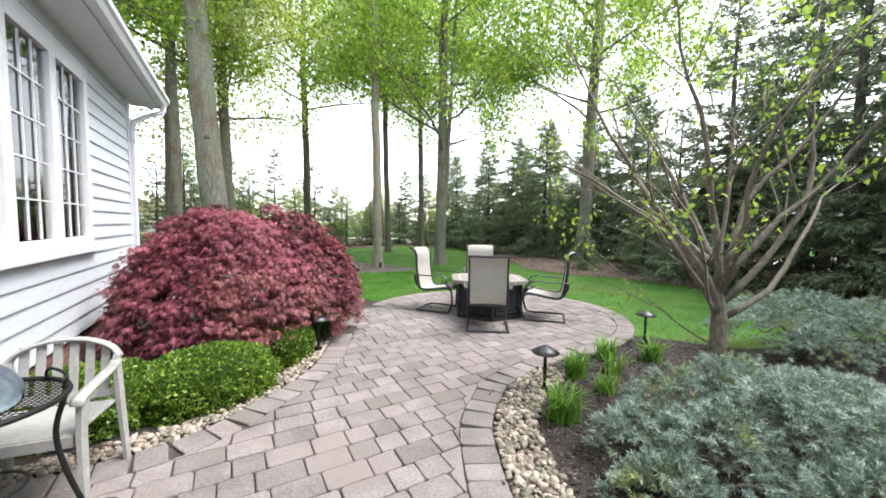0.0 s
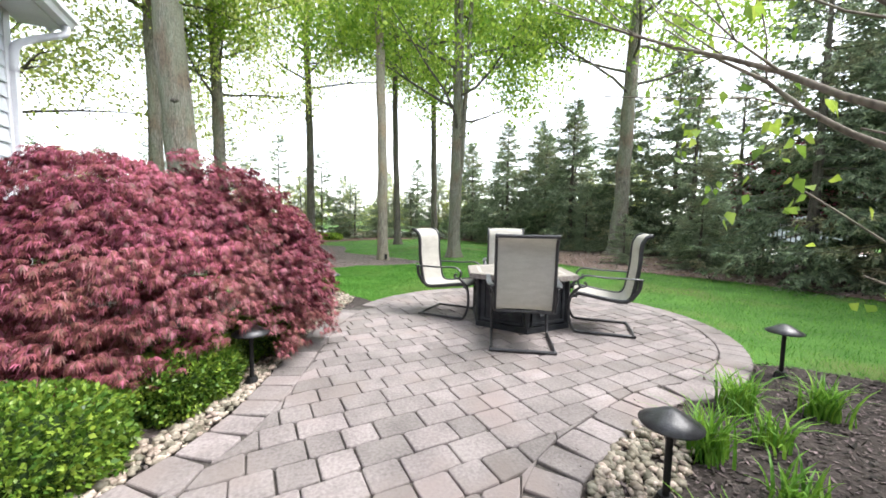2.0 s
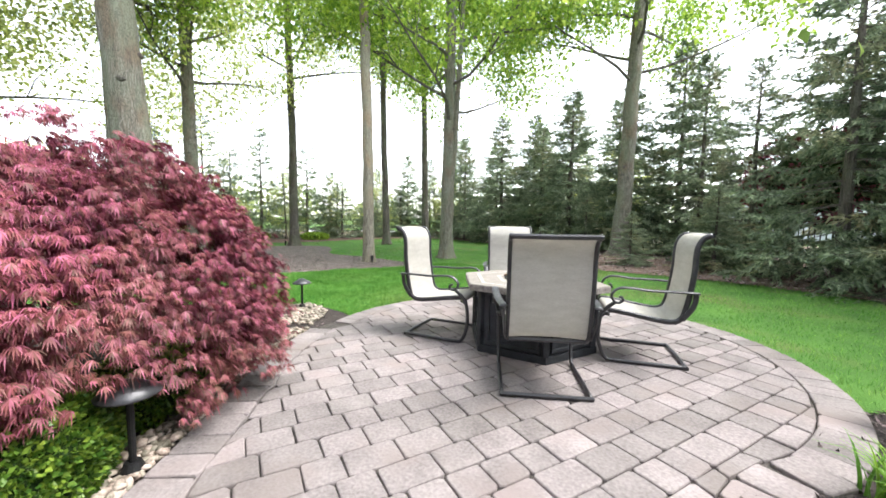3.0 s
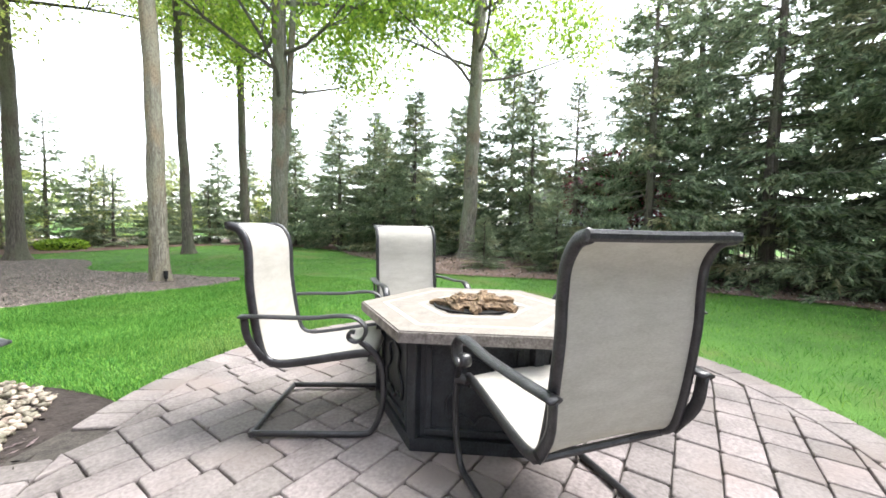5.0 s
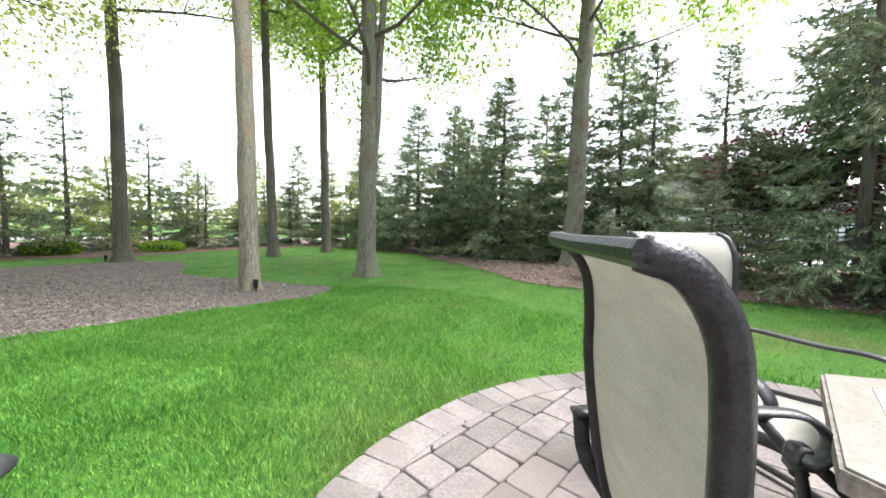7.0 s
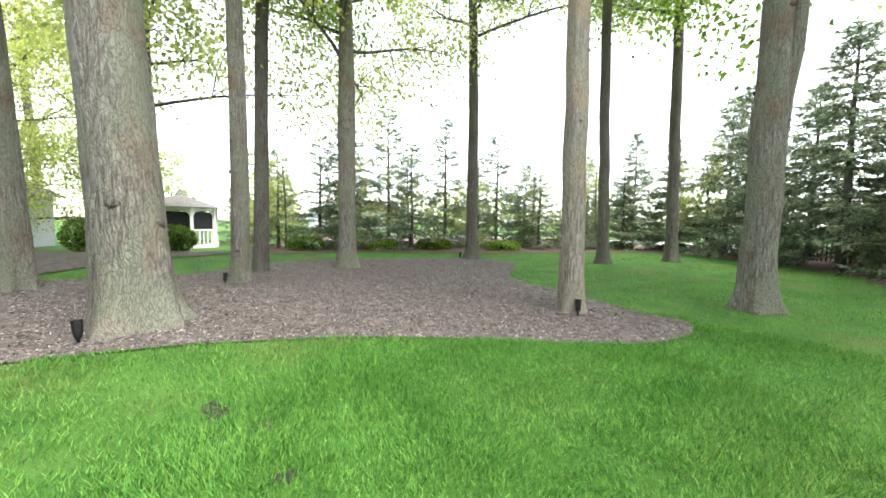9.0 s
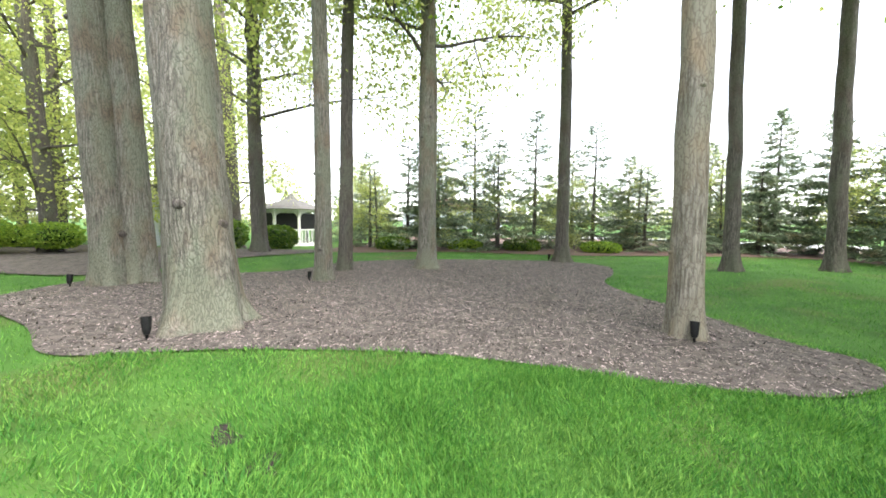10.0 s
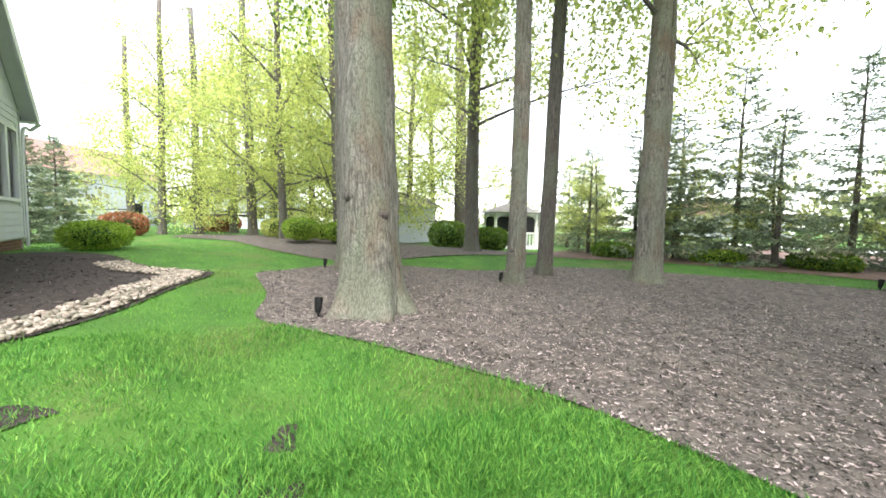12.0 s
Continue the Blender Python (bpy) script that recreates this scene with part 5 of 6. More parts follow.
# ---- white resin chair, wheeled mesh table and its cover ----
def resin_chair(m):
    c = empty("resin_chair", m, "white moulded resin garden chair with an arched slatted back", "chair")
    for sg in (-1, 1):
        bm = bmesh.new()
        tube(bm, [(sg * 0.28, -0.26, 0.0), (sg * 0.265, -0.245, 0.4), (sg * 0.255, -0.25, 0.6), (sg * 0.25, -0.265, 0.68)], [0.032, 0.038, 0.038, 0.034], 6, 0.6, up=(1, 0, 0))
        part("leg", bm, M["resin"], c)
        bm = tube(bmesh.new(), [(sg * 0.29, 0.25, 0.0), (sg * 0.275, 0.22, 0.42), (sg * 0.28, 0.2, 0.62)], [0.03, 0.038, 0.045], 6, 0.6, up=(1, 0, 0))
        part("leg", bm, M["resin"], c)
        bm = tube(bmesh.new(), spline([(sg * 0.245, -0.27, 0.64), (sg * 0.285, -0.1, 0.65), (sg * 0.295, 0.1, 0.645), (sg * 0.285, 0.24, 0.62), (sg * 0.28, 0.26, 0.585)], 5), 0.011, 8, 3.0, up=(1, 0, 0))
        part("armrest", bm, M["resin"], c, smooth=True)
    bm = bmesh.new()
    box(bm, 0.5, 0.46, 0.02, pose(0, 0.0, 0.41, 3, 0, 0), 0.008)
    box(bm, 0.5, 0.02, 0.06, pose(0, 0.23, 0.395), 0.006)
    part("seat", bm, M["resin"], c)
    bm = tube(bmesh.new(), spline([(-0.265, -0.27, 0.66), (-0.22, -0.285, 0.725), (-0.12, -0.3, 0.77), (0, -0.305, 0.785), (0.12, -0.3, 0.77), (0.22, -0.285, 0.725), (0.265, -0.27, 0.66)], 5), 0.013, 8, 3.0, up=(0, 1, 0.1))
    part("back_arch", bm, M["resin"], c, smooth=True)
    for k in range(6):
        x = -0.19 + 0.076 * k
        bm = box(bmesh.new(), 0.045, 0.012, 0.34 + 0.03 * (1 - abs(k - 2.5) / 2.5), pose(x, -0.265, 0.59, 10, 0, 0), 0.004)
        part("slat", bm, M["resin"], c)
    part("back_rail", box(bmesh.new(), 0.5, 0.016, 0.05, pose(0, -0.24, 0.45, 10, 0, 0), 0.005), M["resin"], c)
    return c


resin_chair(pose(0.42, 2.42, 0.04, 0, 0, 187) @ Matrix.Scale(0.93, 4))

cart = empty("mesh_table", pose(0.47, 2.03, 0.035, 0, 0, 5), "round black metal mesh table with curved legs and a wheel", "table")
bm = bmesh.new()
ringp = [(0.28 * math.cos(2 * math.pi * k / 40), 0.28 * math.sin(2 * math.pi * k / 40), 0.66) for k in range(41)]
tube(bm, ringp, 0.012, 8, caps=False)
part("rim", bm, M["black"], cart, smooth=True)
bm = bmesh.new()
for k in range(-13, 14):
    d = k * 0.021
    h = math.sqrt(max(0.276 ** 2 - d * d, 0.0001))
    tube(bm, [(d, -h, 0.655), (d, h, 0.655)], 0.0022, 3)
    tube(bm, [(-h, d, 0.658), (h, d, 0.658)], 0.0022, 3)
tagged(part("mesh_top", bm, M["black"], cart, "open black wire mesh"), kind="stuff")
for a in (10, 180, 270):
    ca, sa = math.cos(radians(a)), math.sin(radians(a))
    bm = tube(bmesh.new(), spline([(ca * 0.275, sa * 0.275, 0.655), (ca * 0.24, sa * 0.24, 0.5), (ca * 0.26, sa * 0.26, 0.34), (ca * 0.31, sa * 0.31, 0.16), (ca * 0.36, sa * 0.36, 0.0)], 5), 0.011, 8)
    part("leg", bm, M["black"], cart, smooth=True)
bm = tube(bmesh.new(), [(0.14 * math.cos(2 * math.pi * k / 24), 0.14 * math.sin(2 * math.pi * k / 24), 0.3) for k in range(25)], 0.007, 6, caps=False)
part("shelf_ring", bm, M["black"], cart, smooth=True)
bm = tube(bmesh.new(), spline([(0.23, 0.12, 0.66), (0.24, 0.13, 0.71), (0.17, 0.2, 0.72), (0.11, 0.25, 0.71), (0.1, 0.25, 0.66)], 4), 0.007, 6)
part("handle", bm, M["black"], cart, smooth=True)
wheel = part("wheel", tube(bmesh.new(), [(0.4 + 0.07 * math.cos(2 * math.pi * k / 24), 0.03, 0.075 + 0.07 * math.sin(2 * math.pi * k / 24)) for k in range(25)], 0.018, 8, caps=False), M["black"], cart, "black rubber wheel", smooth=True)
part("hub", tube(bmesh.new(), [(0.4, 0.01, 0.075), (0.4, 0.05, 0.075)], 0.045, 12), M["iron"], wheel, "grey metal hub")
bm = bmesh.new()
bmesh.ops.create_icosphere(bm, subdivisions=4, radius=1, matrix=Matrix.Diagonal((0.22, 0.2, 0.26, 1)))
for v in bm.verts:
    f = 1 + 0.16 * noise.noise(v.co * 7) + 0.05 * noise.noise(v.co * 22)
    v.co = Vector((v.co.x * f * (1.15 - v.co.z), v.co.y * f * (1.15 - v.co.z), max(v.co.z, -0.02) * 0.9 + 0.02))
cover = part("table_cover", bm, M["tarp"], None, smooth=True)
cover.matrix_world = pose(0.41, 1.98, 0.705) @ Matrix.Scale(0.95, 4)
tagged(cover, "crumpled blue-grey vinyl cover on the mesh table", "cover")


# ---- shrubs and buildings beyond the lawn ----
LIME = "rounded lime-green shrub on short stems in mulch"
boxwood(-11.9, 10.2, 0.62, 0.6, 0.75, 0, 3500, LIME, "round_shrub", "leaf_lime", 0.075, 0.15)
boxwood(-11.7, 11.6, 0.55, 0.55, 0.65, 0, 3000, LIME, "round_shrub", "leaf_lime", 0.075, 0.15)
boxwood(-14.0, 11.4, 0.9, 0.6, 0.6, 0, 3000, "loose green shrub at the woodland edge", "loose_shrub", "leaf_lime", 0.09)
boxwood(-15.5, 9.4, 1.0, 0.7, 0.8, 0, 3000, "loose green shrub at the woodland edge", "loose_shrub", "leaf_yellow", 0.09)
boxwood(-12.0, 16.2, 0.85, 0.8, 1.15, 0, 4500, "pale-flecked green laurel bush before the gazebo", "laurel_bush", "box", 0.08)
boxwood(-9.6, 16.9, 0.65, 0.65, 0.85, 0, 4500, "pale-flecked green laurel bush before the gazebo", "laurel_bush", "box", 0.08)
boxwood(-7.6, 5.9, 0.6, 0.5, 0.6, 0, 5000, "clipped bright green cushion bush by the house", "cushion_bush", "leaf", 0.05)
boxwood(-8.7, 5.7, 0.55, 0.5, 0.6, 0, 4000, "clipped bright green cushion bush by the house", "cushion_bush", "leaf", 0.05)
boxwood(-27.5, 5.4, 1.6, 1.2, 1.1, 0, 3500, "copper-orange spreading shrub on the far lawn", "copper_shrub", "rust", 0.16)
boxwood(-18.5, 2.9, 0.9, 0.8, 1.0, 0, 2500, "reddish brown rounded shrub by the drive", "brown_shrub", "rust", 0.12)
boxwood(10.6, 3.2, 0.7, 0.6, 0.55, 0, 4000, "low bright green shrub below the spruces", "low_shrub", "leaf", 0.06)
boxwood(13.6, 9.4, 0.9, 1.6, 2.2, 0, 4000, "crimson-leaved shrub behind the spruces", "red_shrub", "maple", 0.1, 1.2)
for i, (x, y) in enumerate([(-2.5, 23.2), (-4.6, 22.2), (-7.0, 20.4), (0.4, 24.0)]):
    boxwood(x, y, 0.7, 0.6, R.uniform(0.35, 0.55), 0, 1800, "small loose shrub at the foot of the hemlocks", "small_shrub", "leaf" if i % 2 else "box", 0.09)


def gazebo(x, y):
    z0 = ground(x, y)
    t = empty("gazebo", pose(x, y, z0), "white eight-sided garden gazebo with arched openings", "gazebo")
    n, r = 8, 1.62
    ang = [2 * math.pi * (k + 0.5) / n for k in range(n)]
    bm = bmesh.new()
    bmesh.ops.create_cone(bm, cap_ends=True, segments=8, radius1=r + 0.1, radius2=r + 0.1, depth=0.2, matrix=pose(0, 0, 0.1, 0, 0, 22.5))
    part("deck", bm, M["wood_rail"], t)
    for k, a in enumerate(ang):
        part("post", box(bmesh.new(), 0.13, 0.13, 1.9, pose(math.cos(a) * r, math.sin(a) * r, 1.15, 0, 0, math.degrees(a)), 0.01), M["wood_rail"], t)
        b = ang[(k + 1) % n]
        m = pose((math.cos(a) + math.cos(b)) / 2 * r, (math.sin(a) + math.sin(b)) / 2 * r, 0, 0, 0, math.degrees((a + b) / 2 if k < n - 1 else (a + b + 2 * math.pi) / 2) + 90)
        L = 2 * r * math.sin(math.pi / n) - 0.13
        bm = bmesh.new()
        pts = [(-L / 2, 1.6), *[(L / 2 * -math.cos(math.pi * i / 10), 1.6 + 0.34 * math.sin(math.pi * i / 10)) for i in range(1, 10)], (L / 2, 1.6)]
        rows = [[(bm.verts.new((px, yy, pz)), bm.verts.new((px, yy, 2.1))) for px, pz in pts] for yy in (-0.03, 0.03)]
        for row in rows:
            for u, v in zip(row, row[1:]):
                bm.faces.new((u[0], v[0], v[1], u[1]))
        for i in range(len(pts) - 1):
            bm.faces.new((rows[0][i][0], rows[0][i + 1][0], rows[1][i + 1][0], rows[1][i][0]))
        bm.transform(m)
        part("arch", bm, M["wood_rail"], t)
        if k != 5:
            part("rail", box(bmesh.new(), L, 0.06, 0.07, m @ pose(0, 0, 0.95)), M["wood_rail"], t)
            for i in range(5):
                part("baluster", box(bmesh.new(), 0.05, 0.04, 0.72, m @ pose(-L / 2 + L * (i + 0.5) / 5, 0, 0.57)), M["wood_rail"], t)
        # black sheet added in each opening to stand in for the shaded inside
        part("opening_shade", box(bmesh.new(), L, 0.01, 0.9, m @ pose(0, 0.05, 1.4)), M["black"], t, "black sheet standing in for shade in the arch opening")
    bm = bmesh.new()
    bmesh.ops.create_cone(bm, cap_ends=True, segments=8, radius1=r + 0.35, radius2=0.25, depth=0.62, matrix=pose(0, 0, 2.4, 0, 0, 22.5))
    part("roof", bm, M["shingle"], t, "grey shingled roof")
    bm = bmesh.new()
    bmesh.ops.create_cone(bm, cap_ends=True, segments=8, radius1=0.3, radius2=0.02, depth=0.35, matrix=pose(0, 0, 2.88, 0, 0, 22.5))
    part("cupola", bm, M["shingle"], t)


gazebo(-16.0, 22.1)


def far_house(name, x, y, turn, w, d, h, rise, roof_mat, label):
    z0 = min(ground(x, y), 0.3)
    t = empty(name, pose(x, y, z0, 0, 0, turn), label, "house")
    part("wall", box(bmesh.new(), w, d, h, pose(0, 0, h / 2)), M["siding"], t)
    bm = bmesh.new()
    for yy in (-d / 2 - 0.3, d / 2 + 0.3):
        for px, pz in ((-w / 2 - 0.35, h - 0.05), (w / 2 + 0.35, h - 0.05), (0, h + rise)):
            bm.verts.new((px, yy, pz))
    bm.verts.ensure_lookup_table()
    v = bm.verts
    for f in ((0, 1, 2), (5, 4, 3), (0, 3, 4, 1), (1, 4, 5, 2), (2, 5, 3, 0)):
        bm.faces.new([v[i] for i in f])
    part("roof", bm, roof_mat, t)
    if w > 4:
        for sx in (-0.3, 0.0, 0.3):
            for sg in (-1, 1):
                win = part("window", box(bmesh.new(), 1.0, 0.06, 1.3, pose(sx * w, sg * (d / 2 + 0.02), 1.6)), M["trim"], t)
                part("pane", box(bmesh.new(), 0.84, 0.02, 1.14, pose(sx * w, sg * (d / 2 + 0.06), 1.6)), M["black"], win)
                for q in (-1, 1):
                    if sx == 0:
                        win = part("window", box(bmesh.new(), 0.06, 1.0, 1.3, pose(q * (w / 2 + 0.02), sg * d * 0.25, 1.6)), M["trim"], t)
                        part("pane", box(bmesh.new(), 0.02, 0.84, 1.14, pose(q * (w / 2 + 0.06), sg * d * 0.25, 1.6)), M["black"], win)
    else:
        part("door", box(bmesh.new(), 1.0, 0.05, 1.75, pose(0, -d / 2 - 0.03, 0.95), 0.01), M["trim"], t)
        for k in range(14):
            part("clapboard", box(bmesh.new(), 0.02, d, 0.012, pose(w / 2 + 0.008, 0, 0.15 + 0.15 * k)), M["trim"], t)
    return t


far_house("garden_shed", -17.2, 15.6, 30, 2.4, 3.0, 2.0, 0.7, M["shingle"], "small grey-white sided garden shed among trees")
far_house("neighbour_house", -46, 6.5, 75, 9, 14, 3.2, 2.6, M["shingle"], "white neighbouring house beyond the lawn")
far_house("neighbour_house", -41, -9, 60, 9, 13, 4.5, 2.8, M["red_roof"], "white neighbouring house with a brown roof")
far_house("neighbour_house", -26, 58, 20, 14, 9, 2.6, 1.8, M["red_roof"], "pale neighbouring house with a brown roof")
far_house("neighbour_house", 36, 20, 100, 15, 10, 3.4, 2.8, M["shingle"], "pale neighbouring house behind the conifers")
ROAD = spline([(18, -30, 0), (17.5, -5, 0), (17, 12, 0), (15.5, 20, 0), (11, 28, 0), (0, 33, 0), (-14, 34, 0)], 6)
sheet("road", ROAD + [p + Vector((3.5, 4.0, 0)) for p in ROAD[::-1]], M["concrete"], 0.03, "pale road beyond the garden fence", "road", 1.2)

# woodland far round the garden: leaf masses of uneven height
g = np.random.default_rng(5)
pts = []
for k in range(150):
    a = radians(g.uniform(-75, 262))
    d = g.uniform(34, 62)
    cx, cy, hh, rw = math.cos(a) * d, 8 + math.sin(a) * d, g.uniform(2.5, 6.5), g.uniform(1.5, 3.2)
    if -60 < cx < -30 and -12 < cy < 12 and k % 3:
        continue
    q = unit(g.normal(size=(170, 3))) * g.uniform(0.25, 1.0, (170, 1)) ** 0.5
    pts.append(q * np.array([[rw, rw, hh * 0.5]]) + np.array([[cx, cy, hh * 0.5]]))
pts = np.concatenate(pts)
d = unit(g.normal(size=pts.shape))
L = g.uniform(0.3, 0.7, len(pts))
woods = link("far_woods", quads("far_woods", leaves(pts, d, np.cross(d, g.normal(size=pts.shape)), L, L * 0.7, 0.1)), M["haze_leaf"])
tagged(woods, "distant spring woodland and hedges with haze put into the leaf colour", "woodland", kind="stuff")

# ---- black iron fence behind the conifers ----
fence = empty("iron_fence", Matrix(), "black iron picket fence behind the conifers", "fence")
LINE = spline([(13.9, -4, 0), (13.7, 3, 0), (13.6, 9, 0), (13.3, 13, 0), (12.6, 17, 0), (10.8, 22, 0), (8.2, 25.8, 0)], 14)
picket = bpy.data.meshes.new("picket")
bm = box(bmesh.new(), 0.018, 0.018, 1.2, pose(0, 0, 0.66))
bm.to_mesh(picket)
bm.free()
picket.materials.append(M["black"])
post = bpy.data.meshes.new("post")
bm = box(bmesh.new(), 0.06, 0.06, 1.36, pose(0, 0, 0.68), 0.006)
bm.to_mesh(post)
bm.free()
post.materials.append(M["black"])
run, last, count = 0.0, LINE[0], 0
for a, b in zip(LINE, LINE[1:]):
    seg = (b - a).length
    s = 0.0
    while s < seg:
        p = a.lerp(b, s / seg)
        if count % 18 == 0:
            o = new("post", post)
            for h in (0.22, 1.08, 1.22):
                if count:
                    bm = tube(bmesh.new(), [last + Vector((0, 0, ground(last.x, last.y) + h)), p + Vector((0, 0, ground(p.x, p.y) + h))], 0.016, 4)
                    part("rail", bm, M["black"], fence)
            last = p
        else:
            o = new("picket", picket)
        o.parent = fence
        o.location = (p.x, p.y, ground(p.x, p.y))
        count += 1
        s += 0.115


# ---- clapboards and bricks of the house ----
def boards(wall, along, holes, a0, a1, out):
    """Lapped boards on a wall, each course its own piece, stopped at the openings."""
    z = 0.42
    while z < EAVE - 0.02:
        cuts = [(a0, a1)]
        for h0, h1, l, u in holes:
            if z + 0.14 > l - 0.07 and z < u + 0.1:
                cuts = [c for s, e in cuts for c in ((s, min(e, h0 - 0.1)), (max(s, h1 + 0.1), e)) if c[1] - c[0] > 0.02]
        for s, e in cuts:
            bm = bmesh.new()
            prof = [(0.003, 0.142), (0.003, 0.0), (0.022, 0.0), (0.022, 0.012), (0.007, 0.142)]
            ends = []
            for q in (s, e):
                ends.append([bm.verts.new((o, q, z + h) if along == "y" else (q, o, z + h)) for o, h in prof])
            for k in range(5):
                bm.faces.new((ends[0][k], ends[0][(k + 1) % 5], ends[1][(k + 1) % 5], ends[1][k]))
            bm.faces.new(ends[0])
            bm.faces.new(ends[1][::-1])
            bmesh.ops.recalc_face_normals(bm, faces=bm.faces)
            part("clapboard", bm, M["siding"], wall)
        z += 0.14


boards(wall_east, "y", EAST_HOLES, BACK, -0.09, 1)
boards(wall_north, "x", NORTH_HOLES, -WID + 0.11, -0.1, 1)
brick = bpy.data.meshes.new("brick")
bm = box(bmesh.new(), 0.19, 0.02, 0.057, None, 0.004)
bm.to_mesh(brick)
bm.free()
brick.materials.append(M["brick"])
for row in range(8):
    z = -0.12 + row * 0.067
    for k in range(17):
        o = new("brick", brick)
        o.parent = foundation
        o.matrix_basis = pose(-0.022, -0.15 - k * 0.2 - 0.1 * (row % 2), z, 0, 0, 90)
    for k in range(17):
        o = new("brick", brick)
        o.parent = foundation
        o.matrix_basis = pose(-WID + 0.22 + k * 0.2 + 0.1 * (row % 2), -0.022, z)


# ---- pebbles ----
def pebbles(name, centres, label, r0=0.012, r1=0.03, seed=1, fine=1):
    g = np.random.default_rng(seed)
    bm = bmesh.new()
    bmesh.ops.create_icosphere(bm, subdivisions=fine, radius=1)
    bm.verts.ensure_lookup_table()
    V = np.array([tuple(v.co) for v in bm.verts])
    F = np.array([[v.index for v in f.verts] for f in bm.faces])
    bm.free()
    n = len(centres)
    rad = g.uniform(r0, r1, n) ** 1.0
    S = np.stack([rad * g.uniform(0.9, 1.5, n), rad * g.uniform(0.7, 1.1, n), rad * g.uniform(0.45, 0.75, n)], axis=1)
    a, b = g.uniform(0, 6.283, n), g.normal(size=n) * 0.35
    P = V[None] * S[:, None] * (1 + 0.08 * g.normal(size=(n, len(V), 1)))
    x = P[..., 0] * np.cos(b)[:, None] - P[..., 2] * np.sin(b)[:, None]
    z = P[..., 0] * np.sin(b)[:, None] + P[..., 2] * np.cos(b)[:, None]
    y = P[..., 1]
    W = np.stack([x * np.cos(a)[:, None] - y * np.sin(a)[:, None], x * np.sin(a)[:, None] + y * np.cos(a)[:, None], z], axis=2) + centres[:, None]
    W[..., 2] += (rad * 0.4)[:, None]
    me = bpy.data.meshes.new(name)
    faces = (F[None] + (np.arange(n) * len(V))[:, None, None]).reshape(-1, 3)
    me.vertices.add(n * len(V))
    me.loops.add(len(faces) * 3)
    me.polygons.add(len(faces))
    me.vertices.foreach_set("co", W.astype(np.float32).ravel())
    me.loops.foreach_set("vertex_index", faces.astype(np.int32).ravel())
    me.polygons.foreach_set("loop_start", np.arange(0, len(faces) * 3, 3, dtype=np.int32))
    me.update(calc_edges=True)
    return tagged(link(name, me, M["pebble"], None, smooth=True), label, "pebbles", kind="stuff")


def strip(line, side, w0, w1, per, seed, taper=True):
    """Points scattered along a line, between two distances to one side of it."""
    g = np.random.default_rng(seed)
    out = []
    for a, b in zip(line, line[1:]):
        d = b - a
        nrm = Vector((-d.y, d.x, 0)).normalized() * side
        for _ in range(int(per * d.length) + (g.random() < (per * d.length) % 1)):
            p = a.lerp(b, g.random()) + nrm * (w0 + (w1 - w0) * g.random() ** 1.2)
            out.append((p.x, p.y, ground(p.x, p.y) + 0.008 + (0.02 * g.random() if g.random() < 0.4 else 0)))
    return np.array(out)


pebbles("pebble_edging", strip(left_edge[8:], 1, 0.02, 0.2, 330, 3), "tan and grey river pebbles between hedge and pavers", seed=3)
pebbles("pebble_edging", strip(right_edge[12:], -1, 0.02, 0.32, 560, 4), "rounded river pebbles edging the path and mulch bed", seed=4, fine=1)
corner = [Vector((2.0, 6.75, 0)), Vector((2.12, 7.3, 0)), Vector((1.85, 7.75, 0))]
pebbles("pebble_edging", strip(corner, -1, -0.3, 0.1, 500, 5), "pale river pebbles at the corner of the patio", seed=5)
rim = spline([(0.4, 7.7, 0), (-0.9, 7.85, 0), (-2.2, 8.3, 0), (-3.4, 8.65, 0), (-4.0, 8.35, 0), (-4.7, 7.7, 0), (-5.5, 7.1, 0)], 6)
pebbles("pebble_edging", strip(rim, 1, 0.0, 0.45, 480, 6), "broad band of tan pebbles round the foundation bed", 0.014, 0.034, seed=6)


# ---- mulch chips ----
def chips(name, poly, n, mat, label, box_xy, seed, size=0.045, near=None):
    g = np.random.default_rng(seed)
    x0, x1, y0, y1 = box_xy
    x, y = g.uniform(x0, x1, n), g.uniform(y0, y1, n)
    ok = inside(poly, x, y)
    if near:
        ok &= g.random(n) < np.exp(-np.maximum(np.hypot(x - near[0], y - near[1]) - near[2], 0) / near[3])
    x, y = x[ok], y[ok]
    m = len(x)
    z = np.array([ground(a, b) for a, b in zip(x, y)]) + 0.006 + g.uniform(0, 0.014, m)
    d = unit(np.stack([g.normal(size=m), g.normal(size=m), g.normal(size=m) * 0.25], axis=1))
    s = unit(np.cross(d, np.array([[0, 0, 1.0]]) + g.normal(size=(m, 3)) * 0.35))
    L = g.uniform(0.4, 1.3, m) * size
    return tagged(link(name, quads(name, leaves(np.stack([x, y, z], axis=1), d, s, L, L * g.uniform(0.2, 0.45, m))), M[mat]), label, "mulch", kind="stuff")


chips("bark_chips", BED, 260000, "chip", "weathered grey-brown bark chips strewn over the bed", (-6, 4.5, 9.3, 20), 1, 0.034, (1.5, 10.5, 1.5, 4.0))
chips("dark_chips", SIDE_BED, 26000, "dark_chip", "dark shredded bark in the planting bed", (2.7, 7.5, 0.5, 4.2), 2, 0.045)
chips("dark_chips", HOUSE_BED, 16000, "dark_chip", "dark shredded bark in the foundation bed", (-6, 2.2, 3, 8.8), 3, 0.05)
chips("needle_litter", WOOD_BED, 30000, "chip", "twigs and needle litter under the conifers", (7.5, 13, 2, 20), 4, 0.07)


